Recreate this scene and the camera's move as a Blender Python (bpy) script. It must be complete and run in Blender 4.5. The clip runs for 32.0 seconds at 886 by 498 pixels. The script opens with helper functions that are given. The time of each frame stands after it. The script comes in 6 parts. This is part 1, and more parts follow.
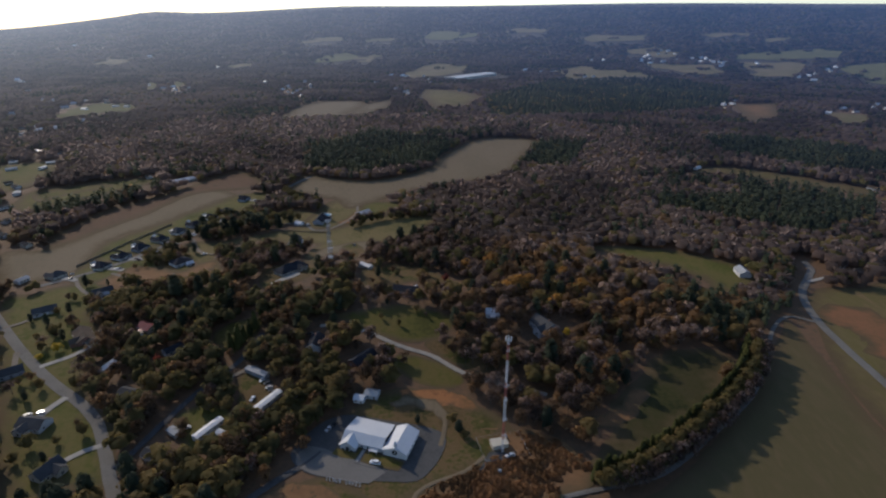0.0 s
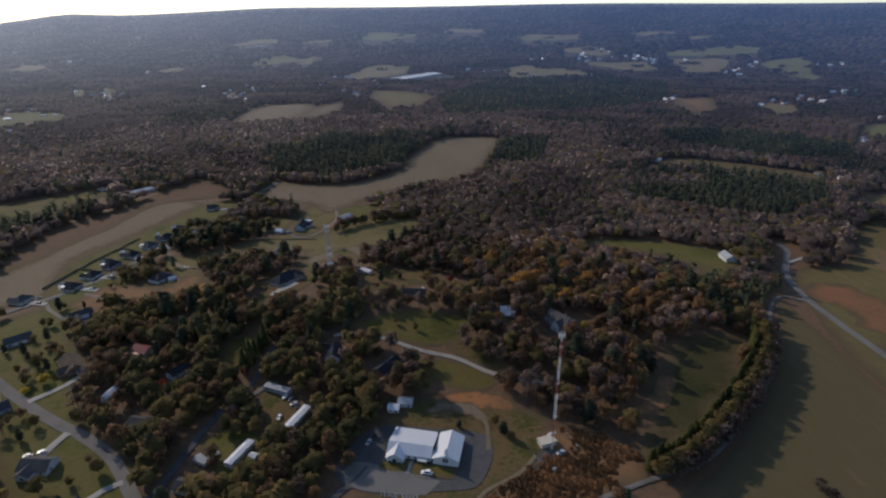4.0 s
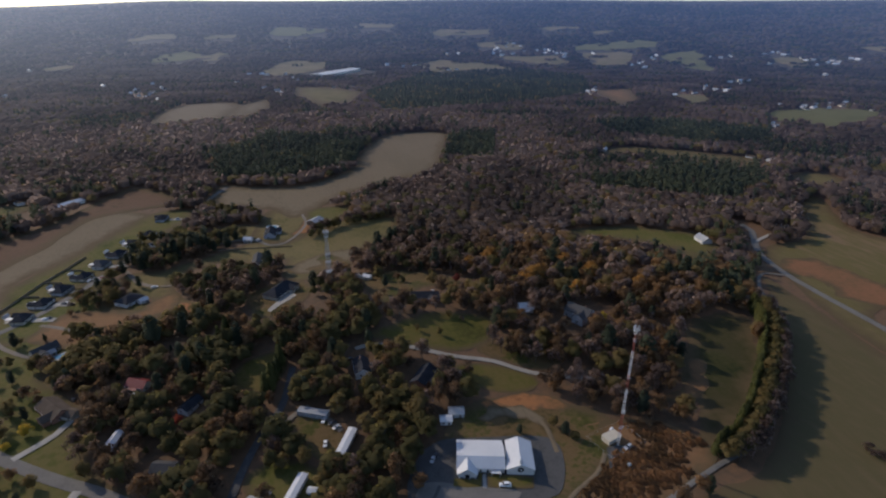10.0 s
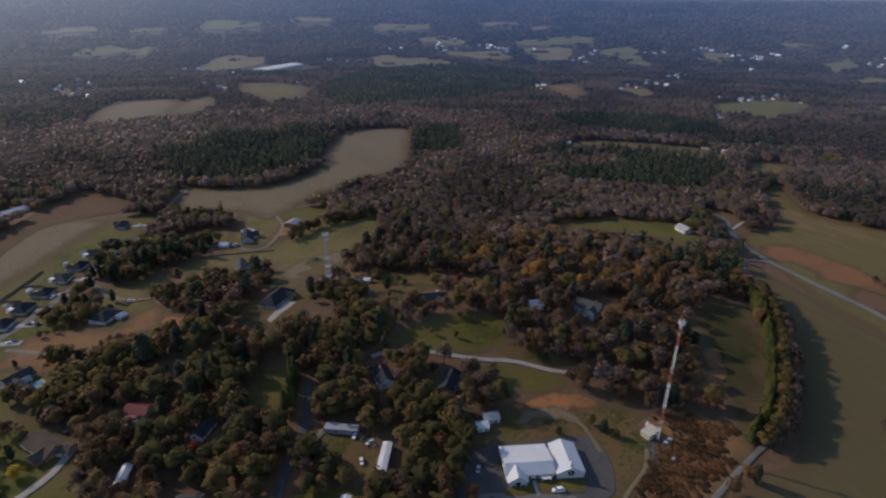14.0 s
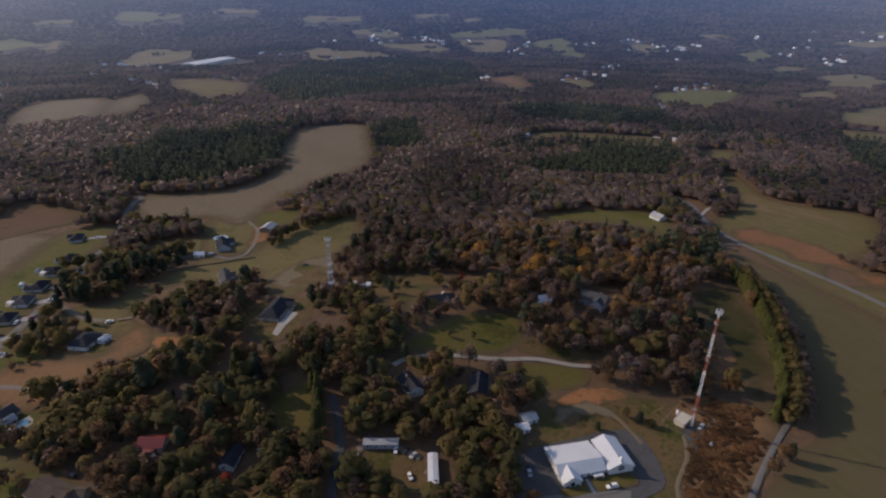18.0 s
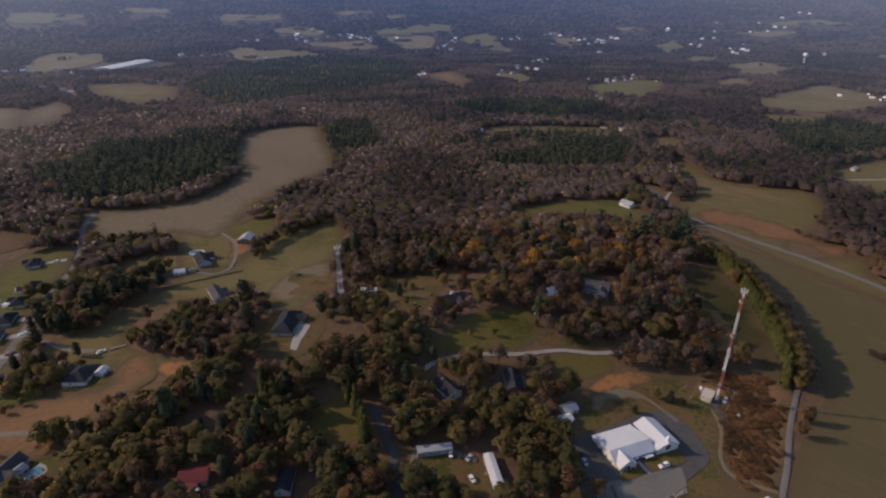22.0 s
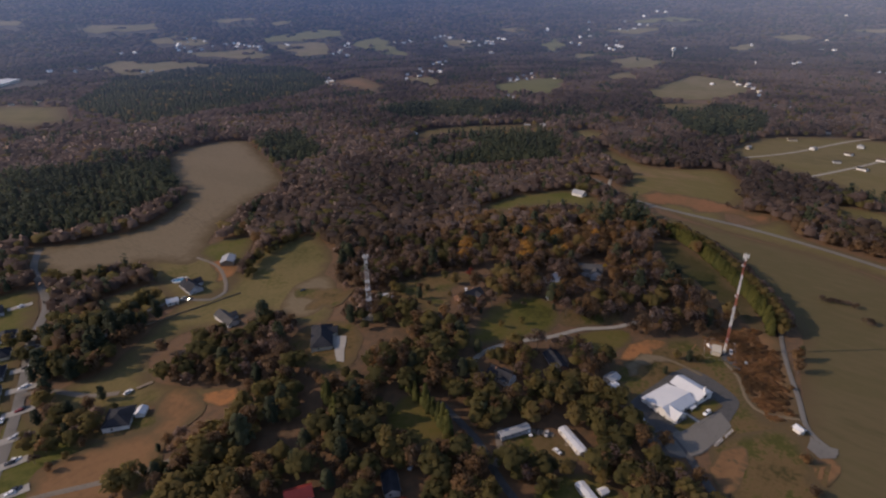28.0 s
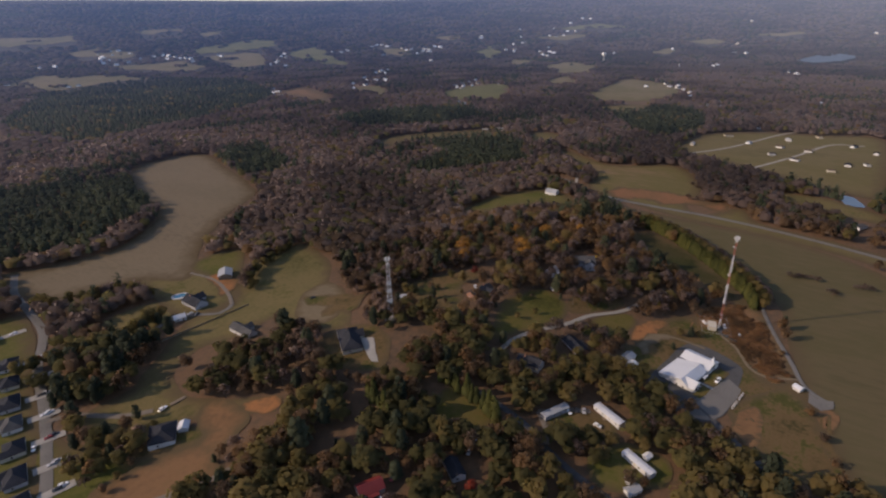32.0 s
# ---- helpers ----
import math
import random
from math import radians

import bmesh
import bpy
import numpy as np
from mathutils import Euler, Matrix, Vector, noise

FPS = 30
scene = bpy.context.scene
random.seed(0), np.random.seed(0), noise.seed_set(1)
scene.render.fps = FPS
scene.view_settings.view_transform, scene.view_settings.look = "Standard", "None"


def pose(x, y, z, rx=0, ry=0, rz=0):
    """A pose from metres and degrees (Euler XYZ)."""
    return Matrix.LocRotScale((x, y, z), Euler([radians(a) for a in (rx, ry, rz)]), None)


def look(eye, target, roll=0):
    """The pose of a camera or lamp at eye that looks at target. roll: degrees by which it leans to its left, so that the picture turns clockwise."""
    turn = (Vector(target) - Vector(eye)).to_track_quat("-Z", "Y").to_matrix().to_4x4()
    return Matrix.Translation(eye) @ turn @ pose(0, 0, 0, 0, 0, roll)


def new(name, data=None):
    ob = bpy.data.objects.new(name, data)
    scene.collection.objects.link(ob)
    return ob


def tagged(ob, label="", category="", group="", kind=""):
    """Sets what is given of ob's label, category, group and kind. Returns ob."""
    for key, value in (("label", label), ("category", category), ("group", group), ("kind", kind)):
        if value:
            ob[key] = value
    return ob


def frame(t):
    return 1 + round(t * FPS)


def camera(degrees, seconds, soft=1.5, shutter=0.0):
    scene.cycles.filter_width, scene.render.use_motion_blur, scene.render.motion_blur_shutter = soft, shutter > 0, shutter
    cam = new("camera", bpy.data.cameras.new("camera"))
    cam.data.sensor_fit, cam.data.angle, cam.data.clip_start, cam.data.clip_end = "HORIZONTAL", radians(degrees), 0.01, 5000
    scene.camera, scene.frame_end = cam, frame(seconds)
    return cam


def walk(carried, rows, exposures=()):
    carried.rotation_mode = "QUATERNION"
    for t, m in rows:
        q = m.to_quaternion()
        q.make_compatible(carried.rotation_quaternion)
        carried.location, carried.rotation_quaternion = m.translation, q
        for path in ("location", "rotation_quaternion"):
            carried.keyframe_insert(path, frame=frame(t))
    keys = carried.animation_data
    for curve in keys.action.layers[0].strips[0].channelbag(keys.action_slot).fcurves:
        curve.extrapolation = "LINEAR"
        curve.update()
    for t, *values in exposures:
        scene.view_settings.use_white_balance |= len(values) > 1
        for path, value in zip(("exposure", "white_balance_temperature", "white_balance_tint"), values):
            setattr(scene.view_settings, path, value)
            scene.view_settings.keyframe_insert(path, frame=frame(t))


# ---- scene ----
cam = camera(77.4, 32.0, 2.3)
METRES, EYE, TILT, LEAN, TURN = 420.0, 204.0, 0.0, 0.0, 0.0
ROWS = [
    (0.0, 0.0, 0.0, 0.0, 0.08, -22.64, -0.18),
    (0.5, -0.0151, 0.0015, -0.0008, -0.74, -22.62, -0.14),
    (1.0, -0.0304, 0.0032, -0.002, -1.56, -22.57, -0.1),
    (1.5, -0.0456, 0.0058, -0.0038, -2.42, -22.52, -0.02),
    (2.0, -0.0608, 0.0083, -0.0045, -3.26, -22.51, -0.0),
    (2.5, -0.0763, 0.0114, -0.0056, -4.13, -22.5, 0.03),
    (3.0, -0.0914, 0.0154, -0.0067, -4.98, -22.49, 0.08),
    (3.5, -0.106, 0.0193, -0.0077, -5.86, -22.5, 0.13),
    (5.5, -0.1629, 0.0369, -0.0102, -9.14, -22.57, 0.2),
    (6.0, -0.1768, 0.0425, -0.0111, -9.98, -22.61, 0.22),
    (6.5, -0.1907, 0.0482, -0.0117, -10.81, -22.64, 0.2),
    (7.0, -0.2041, 0.0539, -0.0123, -11.61, -22.69, 0.19),
    (7.5, -0.2173, 0.0601, -0.013, -12.4, -22.73, 0.17),
    (8.0, -0.2303, 0.0667, -0.0138, -13.2, -22.77, 0.13),
    (8.5, -0.2433, 0.0733, -0.0143, -13.99, -22.83, 0.07),
    (9.0, -0.2558, 0.0803, -0.0154, -14.8, -22.87, 0.04),
    (9.5, -0.2685, 0.0877, -0.0165, -15.59, -22.87, -0.02),
    (10.0, -0.2812, 0.0949, -0.0175, -16.39, -22.92, -0.09),
    (10.5, -0.2936, 0.1029, -0.0188, -17.22, -22.97, -0.15),
    (11.0, -0.3059, 0.1107, -0.0199, -17.99, -22.98, -0.22),
    (11.5, -0.3184, 0.1183, -0.0211, -18.83, -23.02, -0.31),
    (12.0, -0.3303, 0.1269, -0.0222, -19.59, -23.07, -0.37),
    (12.5, -0.3421, 0.1352, -0.0231, -20.42, -23.11, -0.45),
    (13.0, -0.3538, 0.1434, -0.0235, -21.23, -23.17, -0.53),
    (13.5, -0.3651, 0.1519, -0.0239, -22.08, -23.25, -0.56),
    (14.0, -0.3769, 0.1609, -0.0243, -22.9, -23.31, -0.67),
    (14.5, -0.3886, 0.1697, -0.0243, -23.75, -23.39, -0.73),
    (16.5, -0.435, 0.2057, -0.0242, -27.32, -23.74, -0.84),
    (17.0, -0.4469, 0.2152, -0.024, -28.24, -23.82, -0.87),
    (17.5, -0.4591, 0.2245, -0.0238, -29.21, -23.88, -0.89),
    (18.0, -0.4715, 0.2341, -0.0235, -30.17, -23.94, -0.86),
    (18.5, -0.4838, 0.2436, -0.0233, -31.14, -24.0, -0.84),
    (19.0, -0.4962, 0.2529, -0.0228, -32.17, -24.07, -0.82),
    (19.5, -0.509, 0.2624, -0.0224, -33.22, -24.11, -0.77),
    (20.0, -0.5216, 0.2721, -0.0224, -34.23, -24.14, -0.68),
    (20.5, -0.5345, 0.2813, -0.0217, -35.26, -24.17, -0.6),
    (21.0, -0.5478, 0.2908, -0.021, -36.32, -24.2, -0.51),
    (21.5, -0.561, 0.3004, -0.0208, -37.29, -24.21, -0.42),
    (22.0, -0.5744, 0.31, -0.0204, -38.35, -24.21, -0.33),
    (22.5, -0.588, 0.3195, -0.0199, -39.42, -24.2, -0.23),
    (23.0, -0.6014, 0.329, -0.0194, -40.46, -24.2, -0.12),
    (23.5, -0.6152, 0.3382, -0.0185, -41.33, -24.21, -0.02),
    (24.0, -0.6288, 0.3475, -0.0171, -42.57, -24.21, 0.07),
    (24.5, -0.6427, 0.3565, -0.0158, -43.55, -24.22, 0.17),
    (25.0, -0.6571, 0.3654, -0.0143, -44.58, -24.21, 0.25),
    (25.5, -0.6711, 0.3744, -0.0129, -45.6, -24.17, 0.3),
    (27.5, -0.7291, 0.41, -0.0073, -49.56, -24.01, 0.56),
    (28.0, -0.7432, 0.4196, -0.0066, -50.47, -23.95, 0.6),
    (28.5, -0.7571, 0.4292, -0.0059, -51.39, -23.86, 0.64),
    (29.0, -0.771, 0.4388, -0.0053, -52.33, -23.78, 0.71),
    (29.5, -0.7849, 0.4486, -0.0047, -53.2, -23.7, 0.73),
    (30.0, -0.7989, 0.4583, -0.004, -54.14, -23.61, 0.8),
    (30.5, -0.812, 0.4682, -0.0032, -55.01, -23.55, 0.85),
    (31.0, -0.8251, 0.4784, -0.0025, -55.92, -23.45, 0.86),
    (31.5, -0.8384, 0.4888, -0.0017, -56.78, -23.4, 0.9),
    (32.0, -0.851, 0.499, -0.0008, -57.66, -23.31, 0.96),
]
EXPOSURES = [(0.0, 0.14, 6750, 12), (6.0, 0.22, 6850, 14), (13.0, 0.27, 6950, 15), (22.0, 0.38, 7850, 22), (32.0, 0.44, 7950, 22)]
walk(cam, [(t, pose(0, 0, EYE, TILT, LEAN, TURN) @ pose(METRES * x, METRES * y, METRES * z, 90 + pitch, roll, yaw)) for t, x, y, z, yaw, pitch, roll in ROWS], EXPOSURES)

# ---- sky and sun: low late-autumn sun ahead and to one side ----
SUN_AZ, SUN_EL = -42.0, 28.0
world = bpy.data.worlds.new("sky")
scene.world = world
world.use_nodes = True
wn = world.node_tree
sky = wn.nodes.new("ShaderNodeTexSky")
sky.sky_type = "NISHITA"
sky.sun_disc = False
sky.sun_elevation = radians(SUN_EL)
sky.sun_rotation = radians(SUN_AZ)
sky.air_density, sky.dust_density, sky.ozone_density = 0.75, 0.3, 2.0
wn.links.new(sky.outputs[0], wn.nodes["Background"].inputs[0])
wn.nodes["Background"].inputs[1].default_value = 0.15
sun = new("sun", bpy.data.lights.new("sun", "SUN"))
sun.data.energy, sun.data.angle, sun.data.color = 2.35, radians(0.6), (1.0, 0.9, 0.76)
sun.matrix_world = look((0, 0, 0), (-math.sin(radians(SUN_AZ)) * math.cos(radians(SUN_EL)), -math.cos(radians(SUN_AZ)) * math.cos(radians(SUN_EL)), -math.sin(radians(SUN_EL))))

# ---- materials ----
def mat(name, stops, scale=(0.02, 0.3), rough=0.9, metal=0.0, bump=0.0, coords="world", vary=0.0, fine=0.35, stretch=None, spec=0.3, through_light=0.0, mass=False, gaps=0.0, spread=(0.3, 0.7)):
    """Two scales of noise mixed into a colour ramp; vary adds a shift from object to object and from plant to plant."""
    m = bpy.data.materials.new(name)
    m.use_nodes = True
    nt = m.node_tree
    b = nt.nodes["Principled BSDF"]
    b.inputs["Roughness"].default_value, b.inputs["Metallic"].default_value = rough, metal
    b.inputs["Specular IOR Level"].default_value = spec
    N, L = nt.nodes.new, nt.links.new
    if coords == "world":
        src = N("ShaderNodeNewGeometry").outputs["Position"]
    else:
        src = N("ShaderNodeTexCoord").outputs["Object"]
    if stretch:
        mp = N("ShaderNodeMapping")
        mp.inputs["Rotation"].default_value = (0, 0, radians(stretch[0]))
        mp.inputs["Scale"].default_value = (stretch[1], stretch[2], 1)
        L(src, mp.inputs["Vector"])
        src = mp.outputs[0]
    a, c = N("ShaderNodeTexNoise"), N("ShaderNodeTexNoise")
    a.inputs["Scale"].default_value, c.inputs["Scale"].default_value = scale
    a.inputs["Detail"].default_value = c.inputs["Detail"].default_value = 5
    L(src, a.inputs["Vector"]), L(src, c.inputs["Vector"])
    mx = N("ShaderNodeMath")
    mx.operation = "MULTIPLY_ADD"
    L(c.outputs[0], mx.inputs[0])
    mx.inputs[1].default_value = fine
    sc = N("ShaderNodeMath")
    sc.operation = "MULTIPLY_ADD"
    L(a.outputs[0], sc.inputs[0])
    sc.inputs[1].default_value = 1 - fine
    sc.inputs[2].default_value = 0.0
    L(sc.outputs[0], mx.inputs[2])
    out = mx.outputs[0]
    if vary:
        s3 = N("ShaderNodeMath")
        if mass:
            at = N("ShaderNodeAttribute")
            at.attribute_name = "tone"
            L(at.outputs["Fac"], s3.inputs[0])
        else:
            L(N("ShaderNodeObjectInfo").outputs["Random"], s3.inputs[0])
        s3.operation = "MULTIPLY_ADD"
        s3.inputs[1].default_value = vary
        s4 = N("ShaderNodeMath")
        s4.operation = "SUBTRACT"
        L(out, s4.inputs[0])
        s4.inputs[1].default_value = vary / 2
        L(s4.outputs[0], s3.inputs[2])
        out = s3.outputs[0]
    r = N("ShaderNodeValToRGB")
    el = r.color_ramp.elements
    lo, hi = spread
    for i, col in enumerate(stops):
        p = lo + (hi - lo) * i / max(1, len(stops) - 1)
        e = el[i] if i < 2 else el.new(p)
        e.position, e.color = p, (*col, 1)
    L(out, r.inputs[0])
    L(r.outputs[0], b.inputs["Base Color"])
    if bump:
        bp = N("ShaderNodeBump")
        bp.inputs["Strength"].default_value = min(1, bump)
        bp.inputs["Distance"].default_value = bump
        L(mx.outputs[0], bp.inputs["Height"])
        L(bp.outputs[0], b.inputs["Normal"])
    if through_light:
        tl, mixer = N("ShaderNodeBsdfTranslucent"), N("ShaderNodeMixShader")
        L(r.outputs[0], tl.inputs["Color"])
        mixer.inputs[0].default_value = through_light
        L(b.outputs[0], mixer.inputs[1]), L(tl.outputs[0], mixer.inputs[2])
        out_shader = mixer.outputs[0]
        if gaps:
            # twigs with air between them
            clear, pick, wide = N("ShaderNodeBsdfTransparent"), N("ShaderNodeMixShader"), N("ShaderNodeMapRange")
            L(c.outputs[0], wide.inputs[0])
            wide.inputs[1].default_value, wide.inputs[2].default_value = gaps - 0.08, gaps + 0.08
            L(wide.outputs[0], pick.inputs[0]), L(clear.outputs[0], pick.inputs[1]), L(out_shader, pick.inputs[2])
            out_shader = pick.outputs[0]
        L(out_shader, nt.nodes["Material Output"].inputs["Surface"])
    return m


M = dict(
    litter=mat("leaf_litter", [(0.052, 0.036, 0.022), (0.095, 0.059, 0.034), (0.135, 0.075, 0.04), (0.075, 0.057, 0.029)], (0.012, 0.25), bump=0.3, fine=0.5),
    grass=mat("lawn_grass", [(0.048, 0.055, 0.013), (0.086, 0.086, 0.022), (0.118, 0.096, 0.035), (0.068, 0.075, 0.016)], (0.022, 0.35), bump=0.1, spec=0.1, spread=(0.34, 0.66)),
    dry=mat("dry_grass", [(0.068, 0.062, 0.022), (0.115, 0.096, 0.038), (0.148, 0.112, 0.05), (0.078, 0.076, 0.022)], (0.018, 0.3), bump=0.1, spec=0.1, spread=(0.34, 0.66)),
    stubble=mat("stubble_field", [(0.115, 0.09, 0.06), (0.17, 0.13, 0.084), (0.14, 0.11, 0.07), (0.195, 0.15, 0.10)], (0.009, 0.5), bump=0.1, stretch=(20, 1.0, 0.25), spec=0.1, spread=(0.33, 0.67)),
    pasture=mat("pasture", [(0.08, 0.066, 0.031), (0.109, 0.084, 0.044), (0.091, 0.075, 0.035), (0.127, 0.093, 0.052)], (0.01, 0.2), bump=0.1, stretch=(-60, 1.0, 0.3), spec=0.1, spread=(0.33, 0.67)),
    hay=mat("hay_field", [(0.095, 0.08, 0.032), (0.14, 0.107, 0.05), (0.115, 0.095, 0.036), (0.17, 0.115, 0.064)], (0.012, 0.2), bump=0.1, stretch=(-60, 1.0, 0.3), spec=0.1, spread=(0.33, 0.67)),
    redsoil=mat("red_tinged_field", [(0.13, 0.08, 0.038), (0.175, 0.092, 0.046), (0.215, 0.1, 0.052), (0.15, 0.09, 0.042)], (0.02, 0.25), bump=0.1, spec=0.1, spread=(0.34, 0.66)),
    deep_grass=mat("damp_meadow_grass", [(0.05, 0.05, 0.013), (0.088, 0.08, 0.02), (0.115, 0.086, 0.03), (0.07, 0.07, 0.015)], (0.025, 0.35), bump=0.1, spec=0.1, spread=(0.34, 0.66)),
    # grass with the tree line's shade painted in as a darker colour
    meadow=mat("meadow_grass_painted_shade", [(0.022, 0.027, 0.010), (0.042, 0.042, 0.015), (0.055, 0.046, 0.021), (0.032, 0.036, 0.011)], (0.025, 0.35), bump=0.1, spec=0.1, spread=(0.34, 0.66)),
    worn=mat("worn_brown_grass", [(0.046, 0.043, 0.016), (0.1, 0.068, 0.03), (0.13, 0.084, 0.04), (0.066, 0.064, 0.018), (0.05, 0.05, 0.015)], (0.045, 0.4), bump=0.1, spec=0.1, spread=(0.34, 0.66)),
    scrub=mat("red_scrub", [(0.12, 0.07, 0.036), (0.20, 0.108, 0.054), (0.14, 0.092, 0.042)], (0.03, 0.3), bump=0.3, spec=0.1),
    dark_scrub=mat("dark_red_brown_scrub", [(0.062, 0.042, 0.027), (0.105, 0.064, 0.04), (0.13, 0.075, 0.047), (0.082, 0.058, 0.034)], (0.02, 0.25), bump=0.3, spec=0.1),
    clay=mat("red_clay", [(0.15, 0.07, 0.032), (0.3, 0.13, 0.054), (0.225, 0.108, 0.05), (0.125, 0.08, 0.032)], (0.03, 0.4), bump=0.15, spec=0.1),
    gravel=mat("gravel", [(0.11, 0.092, 0.073), (0.17, 0.143, 0.115), (0.14, 0.115, 0.09)], (0.05, 0.8), bump=0.05),
    asphalt=mat("worn_asphalt", [(0.10, 0.093, 0.084), (0.16, 0.15, 0.136), (0.125, 0.117, 0.106)], (0.05, 0.7), bump=0.02, spec=0.15),
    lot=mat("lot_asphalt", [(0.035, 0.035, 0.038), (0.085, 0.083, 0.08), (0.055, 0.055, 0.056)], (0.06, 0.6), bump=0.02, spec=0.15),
    pale_lane=mat("pale_lane", [(0.21, 0.19, 0.16), (0.30, 0.275, 0.235), (0.25, 0.22, 0.18)], (0.08, 0.9), bump=0.02, spec=0.1),
    concrete=mat("concrete", [(0.25, 0.235, 0.21), (0.35, 0.33, 0.295)], (0.1, 1.2), bump=0.02),
    water=mat("water", [(0.02, 0.03, 0.04), (0.03, 0.045, 0.05)], (0.01, 0.1), rough=0.12, spec=0.5),
    white_metal=mat("white_metal_roof", [(0.50, 0.515, 0.535), (0.58, 0.59, 0.60)], (0.08, 0.6), rough=0.5, spec=0.3),
    white_paint=mat("white_siding", [(0.50, 0.495, 0.475), (0.62, 0.61, 0.59)], (0.2, 1.0), rough=0.6),
    grey_metal=mat("grey_metal_roof", [(0.24, 0.25, 0.26), (0.36, 0.37, 0.38)], (0.1, 0.8), rough=0.75),
    dark_shingle=mat("dark_shingle", [(0.02, 0.022, 0.027), (0.045, 0.047, 0.055)], (0.2, 2.0), rough=0.95, bump=0.03, spec=0.08),
    grey_shingle=mat("grey_shingle", [(0.05, 0.05, 0.054), (0.095, 0.094, 0.092)], (0.2, 2.0), rough=0.95, bump=0.03, spec=0.1),
    brown_shingle=mat("brown_shingle", [(0.07, 0.052, 0.04), (0.12, 0.094, 0.074)], (0.2, 2.0), rough=0.95, bump=0.03, spec=0.1),
    red_roof=mat("red_metal_roof", [(0.15, 0.024, 0.024), (0.22, 0.038, 0.035)], (0.1, 0.8), rough=0.5),
    brick=mat("brick_wall", [(0.22, 0.11, 0.075), (0.32, 0.17, 0.12)], (0.4, 4.0), rough=0.9),
    beige=mat("beige_siding", [(0.42, 0.37, 0.29), (0.52, 0.47, 0.38)], (0.3, 1.5), rough=0.7),
    grey_wall=mat("grey_siding", [(0.28, 0.29, 0.31), (0.38, 0.39, 0.41)], (0.3, 1.5), rough=0.7),
    glass=mat("window_glass", [(0.015, 0.018, 0.022), (0.03, 0.035, 0.04)], (0.3, 1.0), rough=0.08, spec=0.6),
    steel=mat("galvanised_steel", [(0.26, 0.265, 0.275), (0.38, 0.385, 0.395)], (0.3, 2.0), rough=0.5, metal=0.3),
    tower_red=mat("aviation_red", [(0.27, 0.085, 0.06), (0.36, 0.12, 0.085)], (0.2, 1.5), rough=0.6),
    tower_white=mat("aviation_white", [(0.52, 0.51, 0.50), (0.66, 0.65, 0.64)], (0.2, 1.5), rough=0.6),
    tyre=mat("rubber", [(0.015, 0.015, 0.015), (0.03, 0.03, 0.03)], (1, 6)),
    car_white=mat("white_car_paint", [(0.72, 0.72, 0.71), (0.82, 0.82, 0.81)], (0.5, 2), rough=0.25, spec=0.5),
    car_dark=mat("dark_car_paint", [(0.02, 0.022, 0.026), (0.05, 0.05, 0.055)], (0.5, 2), rough=0.25, spec=0.5),
    car_red=mat("red_car_paint", [(0.22, 0.02, 0.02), (0.3, 0.035, 0.03)], (0.5, 2), rough=0.25, spec=0.5),
    car_silver=mat("silver_car_paint", [(0.38, 0.39, 0.40), (0.5, 0.5, 0.5)], (0.5, 2), rough=0.5, metal=0.2, spec=0.5),
    pool=mat("pool_water", [(0.05, 0.2, 0.3), (0.08, 0.27, 0.37)], (0.3, 2), rough=0.1, spec=0.5),
    wood=mat("weathered_wood", [(0.14, 0.105, 0.075), (0.24, 0.19, 0.14)], (0.5, 3), rough=0.85),
    bark=mat("bark", [(0.07, 0.055, 0.042), (0.15, 0.125, 0.10)], (0.4, 3), rough=0.95, coords="object"),
)


def worn_edge(m):
    """Grass and soil run into the brown ground round them, in tufts."""
    nt = m.node_tree
    N, L = nt.nodes.new, nt.links.new
    at, nz, ad, mr, mx = N("ShaderNodeAttribute"), N("ShaderNodeTexNoise"), N("ShaderNodeMath"), N("ShaderNodeMapRange"), N("ShaderNodeMixRGB")
    at.attribute_name = "fade"
    nz.inputs["Scale"].default_value, nz.inputs["Detail"].default_value = 0.12, 6
    L(N("ShaderNodeNewGeometry").outputs["Position"], nz.inputs["Vector"])
    ad.operation = "MULTIPLY_ADD"
    L(at.outputs["Fac"], ad.inputs[0])
    ad.inputs[1].default_value = 1.0
    L(nz.outputs[0], ad.inputs[2]), L(ad.outputs[0], mr.inputs[0])
    mr.inputs[1].default_value, mr.inputs[2].default_value = 0.75, 1.4
    b = nt.nodes["Principled BSDF"]
    col = b.inputs["Base Color"].links[0].from_socket
    mx.inputs[2].default_value = (0.098, 0.07, 0.038, 1)
    L(mr.outputs[0], mx.inputs[0]), L(col, mx.inputs[1]), L(mx.outputs[0], b.inputs["Base Color"])


for kd in ("grass", "dry", "stubble", "pasture", "hay", "redsoil", "deep_grass", "meadow", "worn", "scrub", "dark_scrub", "clay", "gravel"):
    worn_edge(M[kd])

